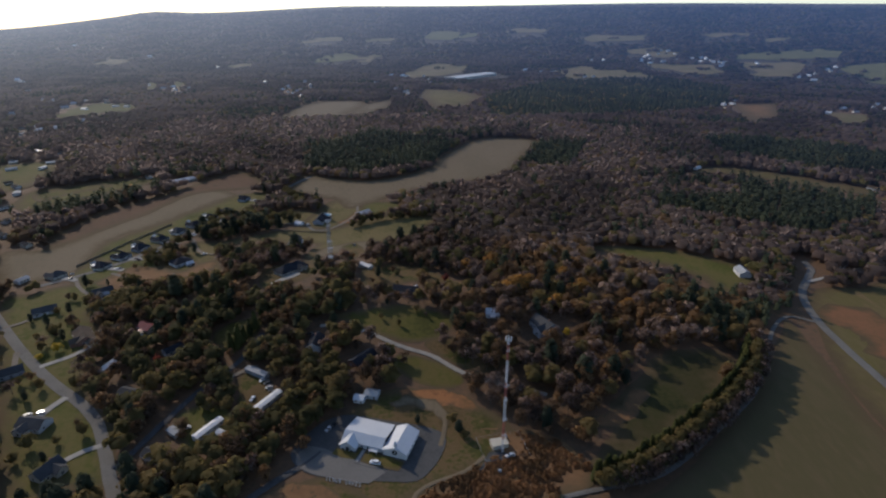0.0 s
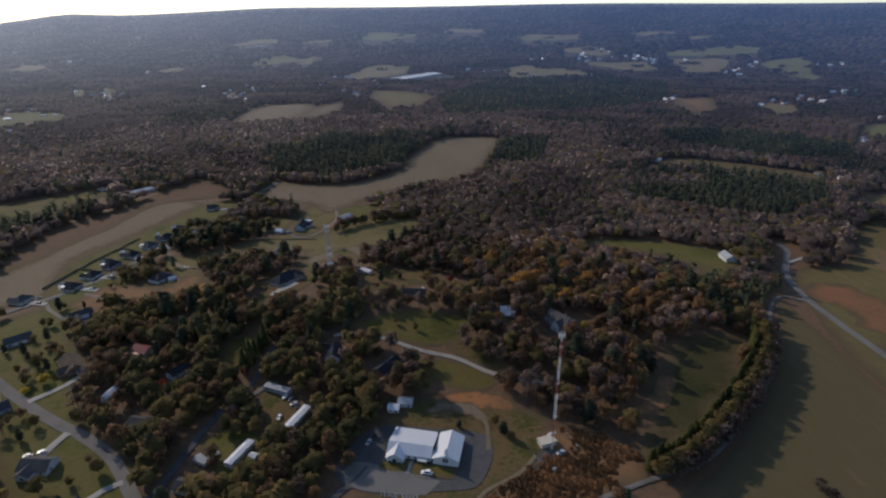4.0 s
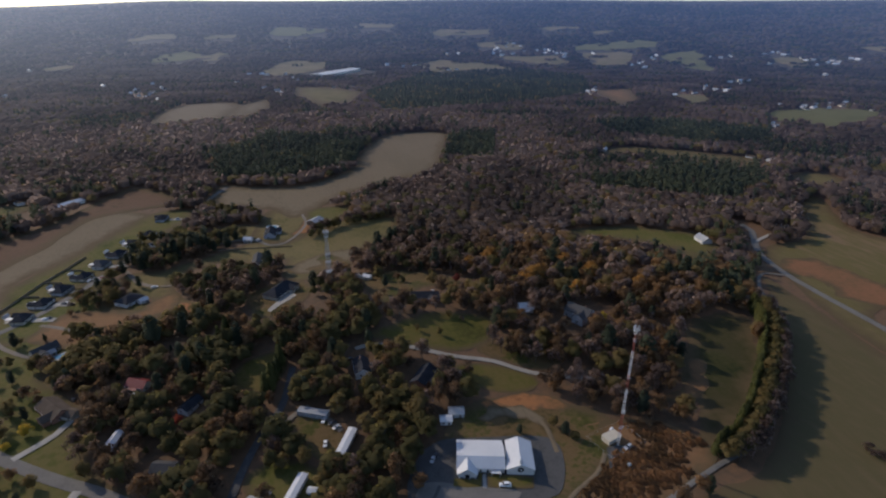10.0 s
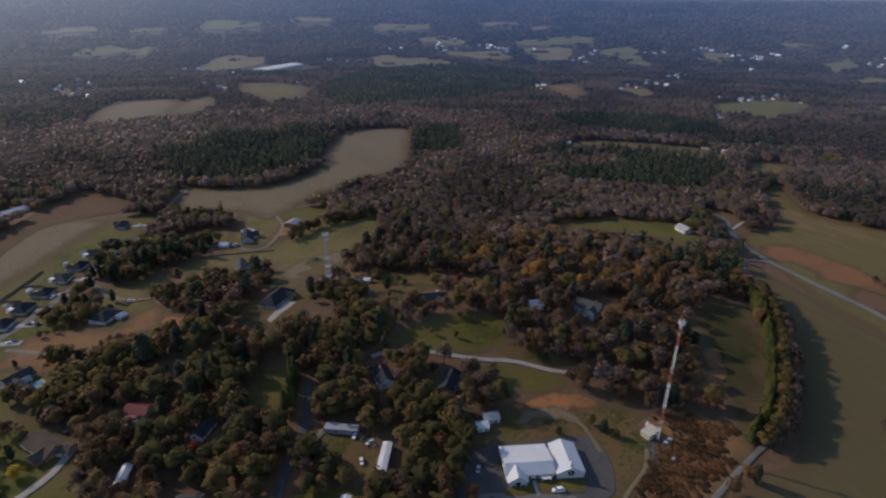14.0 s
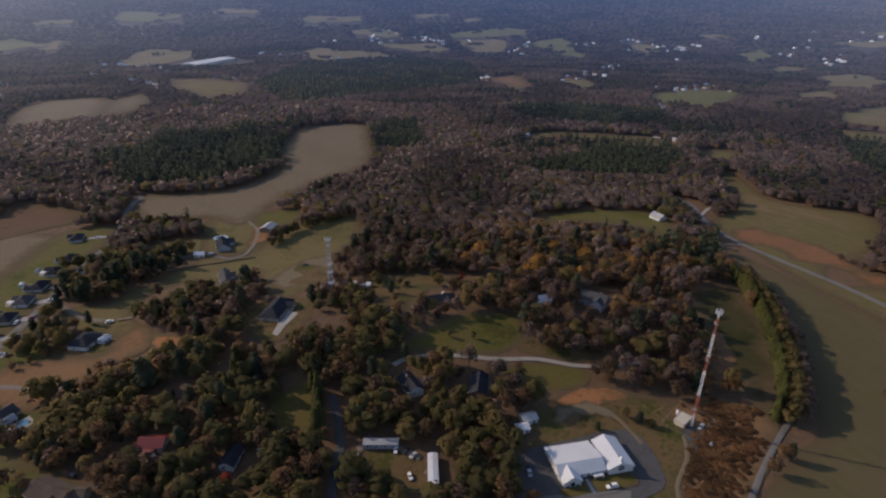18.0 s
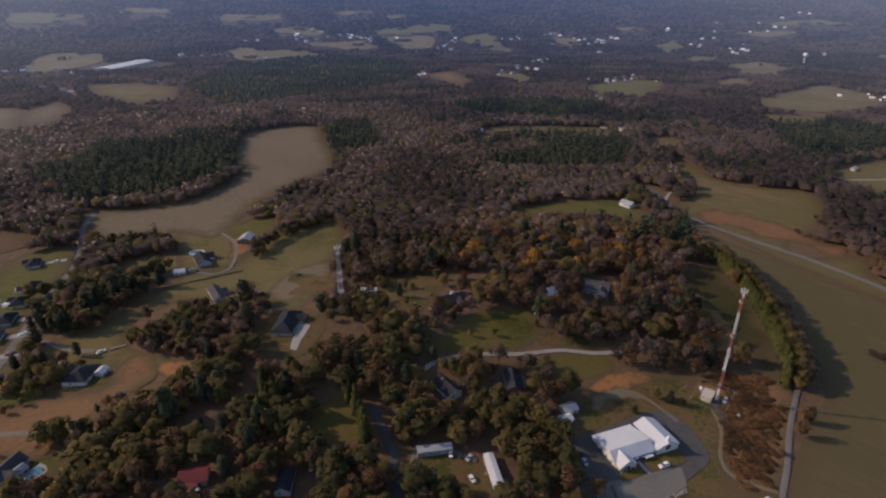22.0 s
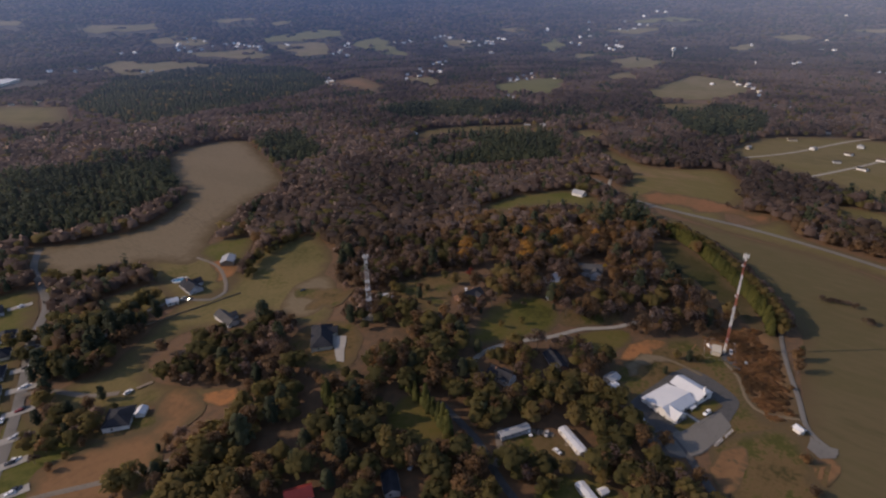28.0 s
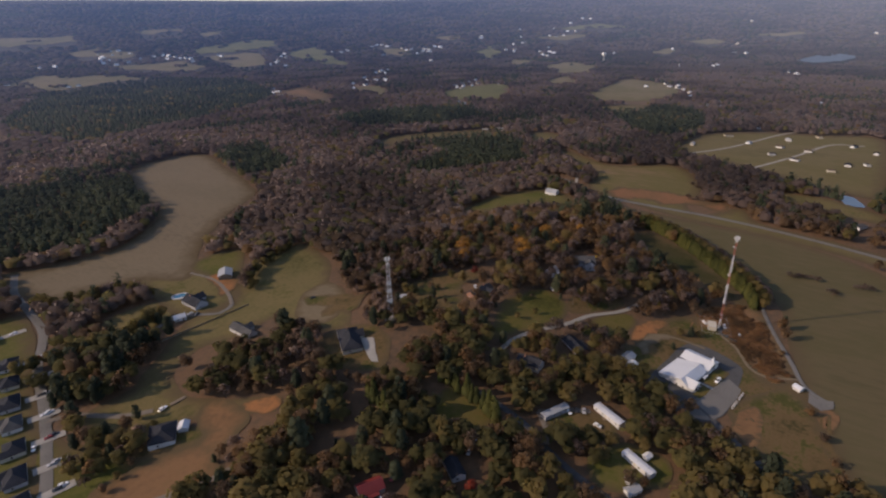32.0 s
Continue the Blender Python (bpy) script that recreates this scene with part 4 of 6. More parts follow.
part("wing_wall", turned(gable_walls(20, 14, 4.4, 7.4), 33.2, 13.0, 0, 90), M["white_paint"], church)
part("wing_roof", turned(gable_roof(20, 14, 4.4, 7.4, 0.5), 33.2, 13.0, 0, 90), M["white_metal"], church, "white gabled wing roof")
part("valley_gutter", box(25.1, 9.3, 3.9, 26.2, 23.2, 4.85), M["dark_shingle"], church, "dark valley gutter between the roofs")
part("portico_wall", turned(gable_walls(8.0, 9.6, 3.6, 6.6), 5.6, 4.4, 0, 90), M["white_paint"], church)
part("portico_roof", turned(gable_roof(9.2, 9.6, 3.6, 6.7, 0.6), 5.6, 4.6, 0, 90), M["white_metal"], church, "steep white portico roof")
for i in range(4):
    part("column", tube((1.6 + i * 2.7, -0.6, -0.2), (1.6 + i * 2.7, -0.6, 3.7), 0.2, 0.17, 8), M["white_paint"], church)
part("doorway", box(4.2, 0.2, 0, 7.0, 0.34, 2.6), M["glass"], church, "dark double doorway")
for i in range(3):
    window(church, 12.6 + i * 3.6, 4.0, 1.0, 1.0, 1.8, 0)
for i in range(6):
    window(church, 2.4 + i * 3.9, 23.5, 1.0, 1.0, 1.6, 1)
for i in range(5):
    window(church, 40.2, 5.0 + i * 4.0, 1.0, 1.0, 2.0, 3)
for i in range(4):
    window(church, 0.4, 6.6 + i * 4.4, 1.0, 1.0, 1.6, 2)
rose = part("round_window", tube((33.2, 2.98, 4.0), (33.2, 2.86, 4.0), 1.75, 1.75, 24), M["glass"], church, "dark round gable window")
part("window_ring", ([(33.2 + r * math.cos(a * 0.2618), y, 4.0 + r * math.sin(a * 0.2618)) for y in (2.80, 2.97) for r in (1.7, 2.0) for a in range(24)],
                     [(a, (a + 1) % 24, 24 + (a + 1) % 24, 24 + a) for a in range(24)] + [(24 + a, 24 + (a + 1) % 24, 72 + (a + 1) % 24, 72 + a) for a in range(24)]), M["white_paint"], rose)
for k in range(4):
    part("mullion", turned(box(-0.07, 0, -1.7, 0.07, 0.08, 1.7), 33.2, 2.8, 4.0, 0) if k == 0 else tube((33.2 - 1.7 * math.cos(k * 0.785), 2.82, 4 - 1.7 * math.sin(k * 0.785)), (33.2 + 1.7 * math.cos(k * 0.785), 2.82, 4 + 1.7 * math.sin(k * 0.785)), 0.06, 0.06, 4), M["white_paint"], rose)
st = part("steeple_base", box(32.5, 3.4, 6.7, 33.9, 4.8, 8.6), M["white_paint"], church)
part("spire", ([(32.35, 3.25, 8.6), (34.05, 3.25, 8.6), (34.05, 4.95, 8.6), (32.35, 4.95, 8.6), (33.2, 4.1, 11.6)], [(3, 2, 1, 0), (0, 1, 4), (1, 2, 4), (2, 3, 4), (3, 0, 4)]), M["white_metal"], st, "small white spire")
for i in range(8):
    part("roof_seam", prism([(3.5, 3.76), (8.9, 7.16), (24.0, 4.12), (24.0, 4.16), (8.9, 7.21), (3.5, 3.81)], 1.5 + i * 3.1, 1.56 + i * 3.1), M["white_metal"], church)
part("step", box(3.2, -1.6, -0.9, 8.0, 0.2, 0.05), M["concrete"], church, "concrete entrance steps")
part("entry_canopy", joined(box(18, 1.2, 2.7, 23, 4.1, 2.9), box(18.1, 1.3, -0.5, 18.3, 1.5, 2.7), box(22.7, 1.3, -0.5, 22.9, 1.5, 2.7)), M["white_metal"], church, "flat white entry canopy")
# walk, planting bed and kerb in front of the church
tagged(mesh_object("walkway", *turned(box(12.6, -6.0, -0.3, 14.2, 3.4, 0.75), -55.0, 230.6, -7.6, -17.7), M["concrete"]), "pale concrete walk to the church door", "walkway", kind="structure")
tagged(mesh_object("walkway", *turned(box(12.6, -7.4, -0.3, 26, -6.0, 0.75), -55.0, 230.6, -7.6, -17.7), M["asphalt"]), "worn grey walk along the church front", "walkway", kind="structure")
car(-34.5, 219.5, -17, "car_white", "white van parked before the church on asphalt", "van", 0.7, 5.6)
car(-60.5, 247.0, 60, "car_dark", "dark car parked beside the church")
car(-63.0, 244.0, 60, "car_silver", "silver car parked beside the church")

# large white letters on the church lawn: the words can be read from the air
letters = thing("lawn_letters", -58.0, 208.8, -13.0, "large white upright letters reading JESUS SAVES on the lawn", "sign")
for i, ch in enumerate("JESUS SAVES"):
    if ch == " ":
        continue
    cu = bpy.data.curves.new("letter", "FONT")
    cu.body, cu.size, cu.extrude, cu.align_x = ch, 2.6, 0.12, "CENTER"
    dg = new("letter_curve", cu)
    bpy.context.view_layer.update()
    me = bpy.data.meshes.new_from_object(dg.evaluated_get(bpy.context.evaluated_depsgraph_get()))
    bpy.data.objects.remove(dg)
    me.materials.clear()
    me.materials.append(M["white_paint"])
    lt = new("letter", me)
    lt.parent = letters
    lt.matrix_basis = pose(0.8 + i * 1.72, 0, 0.25, 62, 0, 0)

# ---- towers ----
def lattice_tower(x, y, H, w0, w1, sides, bands, label, rot, leg=0.16):
    t = thing("radio_tower", x, y, rot, label, "radio tower")
    z1 = 0.0
    for colour, share in bands:
        vf = []
        z0, z1 = z1, z1 + H * share
        seg = max(1, round((z1 - z0) / 2.4))
        for q in range(seg):
            a, c = z0 + (z1 - z0) * q / seg, z0 + (z1 - z0) * (q + 1) / seg
            ra, rc = (w0 + (w1 - w0) * a / H) / 2, (w0 + (w1 - w0) * c / H) / 2
            for k in range(sides):
                p, u = 6.2832 * k / sides, 6.2832 * (k + 1) / sides
                A, B = (ra * math.cos(p), ra * math.sin(p), a), (ra * math.cos(u), ra * math.sin(u), a)
                C, E = (rc * math.cos(p), rc * math.sin(p), c), (rc * math.cos(u), rc * math.sin(u), c)
                vf += [tube(A, C, leg, leg, 5), tube(A, E, leg * 0.6, leg * 0.6, 4), tube(B, C, leg * 0.6, leg * 0.6, 4), tube(C, E, leg * 0.6, leg * 0.6, 4)]
        part("tower_section", joined(*vf), M[colour], t, ("red" if "red" in colour else "white" if "white" in colour else "grey") + " lattice section")
    for k, z in enumerate((0.16, 0.30, 0.47, 0.60, 0.9)):
        r = (w0 + (w1 - w0) * z) / 2 + 0.25
        p = part("bracket", tube((0, 0, H * z), (0, 0, H * z + 0.3), r, r, 8), M["steel"], t)
        part("dish_antenna", tube((r, 0.2 * k, H * z + 0.4), (r + 0.4, 0.2 * k, H * z + 0.4), 0.6, 0.45, 12), M["tower_white"], p, "white drum antenna")
    top = part("antenna_platform", tube((0, 0, H - 0.6), (0, 0, H - 0.3), w1 * 0.8, w1 * 0.8, 12), M["steel"], t)
    for k in range(6):
        a = 6.2832 * k / 6
        part("panel_antenna", turned(box(-0.14, -0.25, 0, 0.14, 0.25, 2.2), (w1 * 0.5 + 0.9) * math.cos(a), (w1 * 0.5 + 0.9) * math.sin(a), H - 1.2, math.degrees(a)), M["tower_white"], top, "white panel antenna")
    part("lightning_rod", tube((0, 0, H), (0, 0, H + 2.5), 0.06, 0.04, 5), M["steel"], t)
    part("footing", box(-w0 * 0.7, -w0 * 0.7, -1.2, w0 * 0.7, w0 * 0.7, 0.2), M["concrete"], t)
    return t


lattice_tower(31.6, 228.2, 69.6, 1.55, 1.05, 3, [("tower_white", 0.12), ("tower_red", 0.17), ("tower_white", 0.22), ("tower_red", 0.12), ("tower_white", 0.19), ("tower_red", 0.13), ("tower_white", 0.05)], "tall red and white banded lattice radio tower", 20, 0.1)
FOOT.append((32, 234, 11))
hut = thing("equipment_hut", 30.2, 232.6, 14.0, "small flat-roofed white equipment hut at the tower foot", "hut")
part("wall", box(-4.2, -2.5, -1, 4.2, 2.5, 2.9), M["beige"], hut)
part("roof", box(-4.6, -2.9, 2.9, 4.6, 2.9, 3.2), M["beige"], hut, "flat pale roof")
part("door", box(-0.5, -2.58, 0, 0.5, -2.49, 2.1), M["grey_wall"], hut)
for k in (-3.2, 3.0):
    part("wall_unit", box(k - 0.5, 2.5, 0.6, k + 0.5, 3.2, 1.9), M["steel"], hut, "grey air-conditioning unit")
tank = thing("gas_tank", 33.5, 238.0, 40, "white horizontal gas tank beside an equipment hut", "tank")
part("vessel", tube((-1.6, 0, 1.1), (1.6, 0, 1.1), 0.9, 0.9, 14), M["tower_white"], tank)
for k in (-1.05, 1.05):
    part("saddle", box(k - 0.15, -0.6, -0.4, k + 0.15, 0.6, 0.5), M["concrete"], tank)
car(35.5, 225.0, 15, "car_silver", "silver pickup parked at the tower foot", "pickup", 0.2, 5.2)
lattice_tower(-94.0, 423.5, 46.0, 5.0, 2.0, 4, [("steel", 0.34), ("steel", 0.33), ("steel", 0.33)], "grey lattice phone tower among trees", 10, 0.085)

# fence of the tower compound
fence = thing("compound_fence", 32.0, 231.0, 14.0, "chain-link fence round a tower compound", "fence")
for k in range(24):
    s = k // 6
    u = (k % 6) / 6 * 2 - 1
    px, py = ((u * 12, -9), (12, u * 9), (-u * 12, 9), (-12, -u * 9))[s]
    part("post", tube((px, py, -0.6), (px, py, 2.1), 0.05, 0.05, 5), M["steel"], fence)
part("rail", joined(tube((-12, -9, 2.05), (12, -9, 2.05), 0.04, 0.04, 4), tube((12, -9, 2.05), (12, 9, 2.05), 0.04, 0.04, 4), tube((12, 9, 2.05), (-12, 9, 2.05), 0.04, 0.04, 4), tube((-12, 9, 2.05), (-12, -9, 2.05), 0.04, 0.04, 4)), M["steel"], fence)

# ---- houses ----
FOOT += [(66, 332, 12), (33, 347, 9), (-182, 311, 12), (-90, 312, 10), (-150, 508, 16), (-145, 500, 12), (-152, 494, 10), (-128, 418, 18)]
house(-130, 430, 50, 26, 13, 3.0, 7.4, "dark_shingle", "beige", "large dark-roofed house with hipped gables on a hilltop", wing=(5.5, 3.5, 8), chimney=True, garage=True, hip=True)
house(-149, 514, 85, 22, 8, 3.0, 5.6, "grey_shingle", "white_paint", "long white farmhouse with grey roof in a pasture", wing=(1.5, 4, 6))
house(-138, 586, 85, 20, 11, 3.2, 7.0, "dark_shingle", "grey_wall", "blue-grey house with dark roof beside a pool", wing=(5, 5, 8), chimney=True)
house(-159, 575, -20, 8, 6, 2.8, 4.6, "white_metal", "white_paint", "small white-roofed garage beside a drive", many=False, name="garage")
house(-92, 608, 50, 15, 11, 4.0, 6.2, "grey_metal", "wood", "grey metal-roofed barn in a green paddock", many=False, name="barn")
house(-242, 466, 53, 16, 13, 3.4, 6.6, "dark_shingle", "white_paint", "new white house with dark hipped roof on bare clay", garage=True, hip=True)
house(-67, 436, -37, 13, 4.5, 2.8, 3.6, "white_metal", "white_paint", "white trailer house beside a phone tower", many=False)
house(-86, 321, 88, 15, 9, 3.0, 6.0, "dark_shingle", "white_paint", "white house with grey roof by a lane", porch=True, chimney=True)
house(-52, 304, 52, 18, 9, 3.0, 5.4, "dark_shingle", "brick", "low dark-roofed brick house under trees", porch=True)
house(72, 342, -60, 18, 12, 5.0, 9.0, "grey_shingle", "grey_wall", "large grey two-storey house in bare woods", wing=(4, 4, 8), chimney=True)
house(37, 357, -8, 10, 7.5, 3.2, 6.2, "white_metal", "white_paint", "small white gabled house on the wooded hill", porch=True)
house(-29, 388, -14, 20, 9, 3.0, 5.6, "dark_shingle", "brick", "long dark-roofed house behind a lawn", wing=(5, 4, 6), chimney=True)
house(-42, 272, -12, 8, 6, 2.7, 4.0, "grey_metal", "grey_wall", "grey metal shed at a wood edge", many=False, name="shed")
house(-49, 268, -12, 6, 5, 2.5, 3.6, "white_metal", "white_paint", "small white shed beside a grey shed", many=False, name="shed")
house(-213, 346, -30, 12, 8, 3.0, 5.6, "red_roof", "beige", "house with bright red metal roof among trees", porch=True)
house(-182, 318, 54, 12, 7, 2.8, 4.6, "dark_shingle", "white_paint", "dark-roofed house with white eaves among trees")
house(-254, 337, -50, 20, 11, 3.0, 6.2, "brown_shingle", "brick", "brown-roofed brick house with a concrete drive", wing=(5, 4, 7))
house(-280, 406, 41, 15, 9, 3.0, 5.8, "grey_shingle", "beige", "grey-roofed house beside a swimming pool", wing=(-3, 3, 6))
house(-217, 301, 75, 12, 4, 2.6, 3.6, "white_metal", "white_paint", "narrow white outbuilding among trees", many=False, name="shed")
house(268.5, 450.0, 85, 14, 10, 3.4, 6.6, "grey_metal", "white_paint", "white barn in a green strip meadow", many=False, name="barn")
house(367, 450, 20, 17, 10, 3.2, 6.2, "brown_shingle", "beige", "roadside house at the end of a pale drive", wing=(-4, 4, 6))
house(-18, 178, 58, 4.5, 3.5, 2.3, 3.2, "white_metal", "white_paint", "small white shed beside a lane", many=False, name="shed")
house(-228, 247, -9, 15, 10, 3.0, 6.0, "grey_shingle", "white_paint", "white house with grey roof and wing", wing=(-2, 4, 7))
house(-198, 213, 70, 13, 9, 3.0, 6.4, "grey_shingle", "beige", "grey-roofed cottage on a corner lawn", wing=(2, 3.5, 6), chimney=True)
house(-276, 295, 40, 14, 9, 3.0, 5.8, "grey_shingle", "grey_wall", "grey house beside a residential road")
house(-245, 331, -29, 9, 7, 2.7, 4.6, "brown_shingle", "beige", "brown garage behind a brick house", many=False, name="garage")
house(-307, 375, 35, 16, 9, 3.0, 5.8, "grey_shingle", "white_paint", "white house under bare trees near the road")
house(-276, 402, 35, 6, 5, 2.5, 3.8, "grey_metal", "grey_wall", "small grey pool shed", many=False, name="shed")
house(-150, 224, -20, 10, 7, 2.8, 4.8, "grey_shingle", "white_paint", "small pale house hidden among trees")
house(-121.5, 240.5, -26, 3.6, 3, 2.2, 3.0, "white_metal", "white_paint", "small white shed beside a mobile home", many=False, name="shed")
house(-189, 274, -18, 11, 7, 2.8, 4.6, "grey_shingle", "grey_wall", "small grey house in deep shade")
house(-232, 462, 46, 6, 5, 2.5, 3.8, "white_metal", "white_paint", "small white shed on bare clay", many=False, name="shed")
house(-147, 241, -34, 7, 4, 2.5, 3.3, "grey_metal", "white_paint", "pale camper shed among trees", many=False, name="shed")
SUB = [(-311, 459, 76, "dark_shingle"), (-305, 482, 74, "dark_shingle"), (-298, 503, 70, "dark_shingle"), (-289, 526, 70, "dark_shingle"), (-281, 549, 70, "grey_shingle"),
       (-273, 571, 68, "dark_shingle"), (-264, 594, 68, "dark_shingle"), (-255, 617, 66, "dark_shingle"), (-250, 664, 80, "dark_shingle"), (-340, 440, 70, "grey_shingle")]
for i, (x, y, r, roof) in enumerate(SUB):
    house(x, y, r - 180, 12.5 + (i % 3) * 0.9, 9.5, 3.0, 6.2, roof, ("beige", "white_paint", "grey_wall")[i % 3], "new suburban house with dark hipped roof and pale drive", wing=(3.6 if i % 2 else -3.6, 3, 5.5), garage=True, hip=True, group="row of new houses")
    a = radians(r - 90)
    lane("driveway", [(x + 7 * math.cos(a), y + 7 * math.sin(a)), (x + 23 * math.cos(a), y + 23 * math.sin(a))], 5.5, M["concrete"], "pale concrete drive of a new house", 7, "driveway")
    car(x + 14 * math.cos(a) + 1.5, y + 14 * math.sin(a), r - 90, ("car_white", "car_dark", "car_silver", "car_red")[i % 4], ("white", "dark", "silver", "red")[i % 4] + " car parked on a pale concrete drive")
for i, (x, y, r, roof) in enumerate(SUB[:8]):
    a = radians(r + 90)
    ux, uy = math.cos(a), math.sin(a)
    patio = thing("patio", x + 8.5 * ux, y + 8.5 * uy, r, "pale concrete patio with a white awning behind a house", "patio", "patios of the new houses")
    part("slab", box(-3.4, -2.6, -0.4, 3.4, 2.6, 0.5), M["concrete"], patio)
    part("awning", prism([(-2.4, 2.7), (2.2, 2.3), (2.2, 2.4), (-2.4, 2.8)], -2.6, 1.8), M["white_metal"], patio, "white sloping awning")
    for sx in (-2.5, 1.7):
        part("post", box(sx - 0.06, 2.0, 0.5, sx + 0.06, 2.12, 2.4), M["white_paint"], patio)
    if i % 3 != 1:
        house(x + 15 * ux + 5 * uy, y + 15 * uy - 5 * ux, r + 12 * (i % 2), 3.6, 2.8, 2.1, 2.9, "white_metal" if i % 2 else "grey_metal", "white_paint", "small garden shed in a fenced back yard", many=False, name="shed")
    car(x - 18 * ux + 1.8 * uy, y - 18 * uy - 1.8 * ux, r + 90, ("car_dark", "car_white", "car_silver")[i % 3], ("dark", "white", "silver")[i % 3] + " car parked on a pale concrete drive")
ub = thing("utility_box", 29, 214.5, 20, "small pale utility cabinet in rusty brush", "utility box")
part("cabinet", box(-0.8, -0.6, 0.1, 0.8, 0.6, 1.7), M["grey_metal"], ub)
part("plinth", box(-1.4, -1.1, -0.8, 1.4, 1.1, 0.1), M["concrete"], ub)
part("cabinet_door", box(-0.65, -0.66, 0.2, 0.65, -0.6, 1.6), M["grey_metal"], ub)
mobile_home(-102.5, 266, 62, 19, 4.6, "white_paint", "white_metal", "long white mobile home beside a dirt yard")
mobile_home(-129, 243, 62, 18, 4.4, "white_paint", "white_metal", "long white mobile home among trees")
mobile_home(-117, 292, -28, 17, 4.4, "grey_wall", "grey_metal", "grey mobile home with metal roof beside a yard")
for x, y, r, p, n in ((-112, 286, 60, "car_white", "white"), (-106, 279, 20, "car_silver", "silver"), (-113, 269, 80, "car_white", "white"), (-108, 283, 30, "car_dark", "dark"), (-158, 315, 10, "car_white", "white"), (-161, 318, 20, "car_silver", "silver"),
                      (-88, 506, -40, "car_dark", "dark"), (-232, 258, 10, "car_white", "white"), (-238, 256, 10, "car_silver", "silver"), (-247, 345, -50, "car_dark", "dark"), (-92, 332, 0, "car_dark", "dark"), (-142, 245, 30, "car_white", "white"),
                      (-150, 575, -20, "car_silver", "silver"), (-148, 570, 10, "car_dark", "dark"), (-22, 396, 40, "car_white", "white"), (10, 345, 50, "car_white", "white"), (-215, 338, 30, "car_white", "white"), (-202, 341, 20, "car_red", "red")):
    car(x, y, r, p, n + " car parked on a yard beside a house")
car(-228.5, 487.5, -172, "car_white", "white pickup parked on a gravel drive", "pickup", 0.25, 5.4)
tr = thing("flat_trailer", -219.5, 486.5, -8, "dark flatbed trailer behind a white pickup", "trailer")
part("bed", box(-4.5, -1.2, 0.6, 4.5, 1.2, 0.85), M["wood"], tr)
for k in (-0.6, 0.6):
    for s in (-1.25, 1.25):
        part("wheel", tube((k, s - 0.12, 0.38), (k, s + 0.12, 0.38), 0.38, 0.38, 10), M["tyre"], tr)
# round pool with a white deck, and a blue in-ground pool
rp = thing("round_pool", -136, 609, -25, "oval above-ground pool with white deck beside a house", "pool")
FOOT.append((-136, 609, 9))
part("deck", ([((6.5 + 0 * k) * math.cos(a * 0.2618) * (1 if k % 2 else 0.78), 5.0 * math.sin(a * 0.2618) * (1 if k % 2 else 0.72), 0.9 if k < 2 else -0.6) for k in range(4) for a in range(24)],
              [(a, (a + 1) % 24, 24 + (a + 1) % 24, 24 + a) for a in range(24)] + [(24 + a, 24 + (a + 1) % 24, 72 + (a + 1) % 24, 72 + a) for a in range(24)]), M["white_paint"], rp, "white pool deck")
part("water", ([(5.2 * math.cos(a * 0.2618), 3.75 * math.sin(a * 0.2618), 0.6) for a in range(24)], [tuple(range(24))]), M["pool"], rp)
bp = thing("swimming_pool", -271, 397, 28, "blue swimming pool with pale concrete edge", "pool")
FOOT.append((-271, 397, 8))
part("edge", joined(box(-6, -4, -0.3, 6, -2.5, 0.35), box(-6, 2.5, -0.3, 6, 4, 0.35), box(-6, -2.5, -0.3, -4.5, 2.5, 0.35), box(4.5, -2.5, -0.3, 6, 2.5, 0.35)), M["concrete"], bp)
part("water", box(-4.5, -2.5, -0.3, 4.5, 2.5, 0.28), M["pool"], bp)
# long white building far off
fac = thing("long_warehouse", 105, 2170, 52, "long low white warehouse far off among fields", "warehouse")
FOOT.append((105, 2170, 150))
part("wall", gable_walls(250, 60, 7, 10), M["white_paint"], fac)
part("roof", gable_roof(250, 60, 7, 10, 1.0, 0.5), M["white_metal"], fac)
for k in range(12):
    part("loading_door", box(-115 + k * 20, -30.3, 0, -109 + k * 20, -29.9, 5), M["grey_wall"], fac)
# a far water tower
wt = thing("water_tower", 1900, 900, 0, "white water tower above far woods", "water tower")
part("tank", tube((0, 0, 34), (0, 0, 44), 8, 7, 14), M["tower_white"], wt)
part("stem", tube((0, 0, -1), (0, 0, 34), 1.6, 1.4, 8), M["tower_white"], wt)
# far houses: singly beside fields, and in loose clusters
rng = random.Random(5)
FAR = [(-625, 782), (-585, 790), (-581, 715), (-485, 577), (-417, 511), (-599, 790), (-541, 674), (-619, 887), (-520, 622), (-786, 1034), (-785, 1079), (-768, 1104), (-763, 1189), (-648, 819), (-594, 822), (-630, 760), (-560, 700), (630, 350), (722, 307), (680, 272), (615, 234), (731, 217), (661, 187), (775, 174), (547, 158), (592, 138), (605, 115), (725, 127), (687, 100), (1360, 547), (1256, 482), (668, 254), (673, 226), (593, 203), (810, 271), (849, 255), (1007, 359), (1018, 390), (973, 205), (314, 135), (304, 143), (1334, 511), (1207, 459), (380, 811), (567, 705), (578, 678), (626, 369), (817, 912), (702, 1402), (790, 1535)]
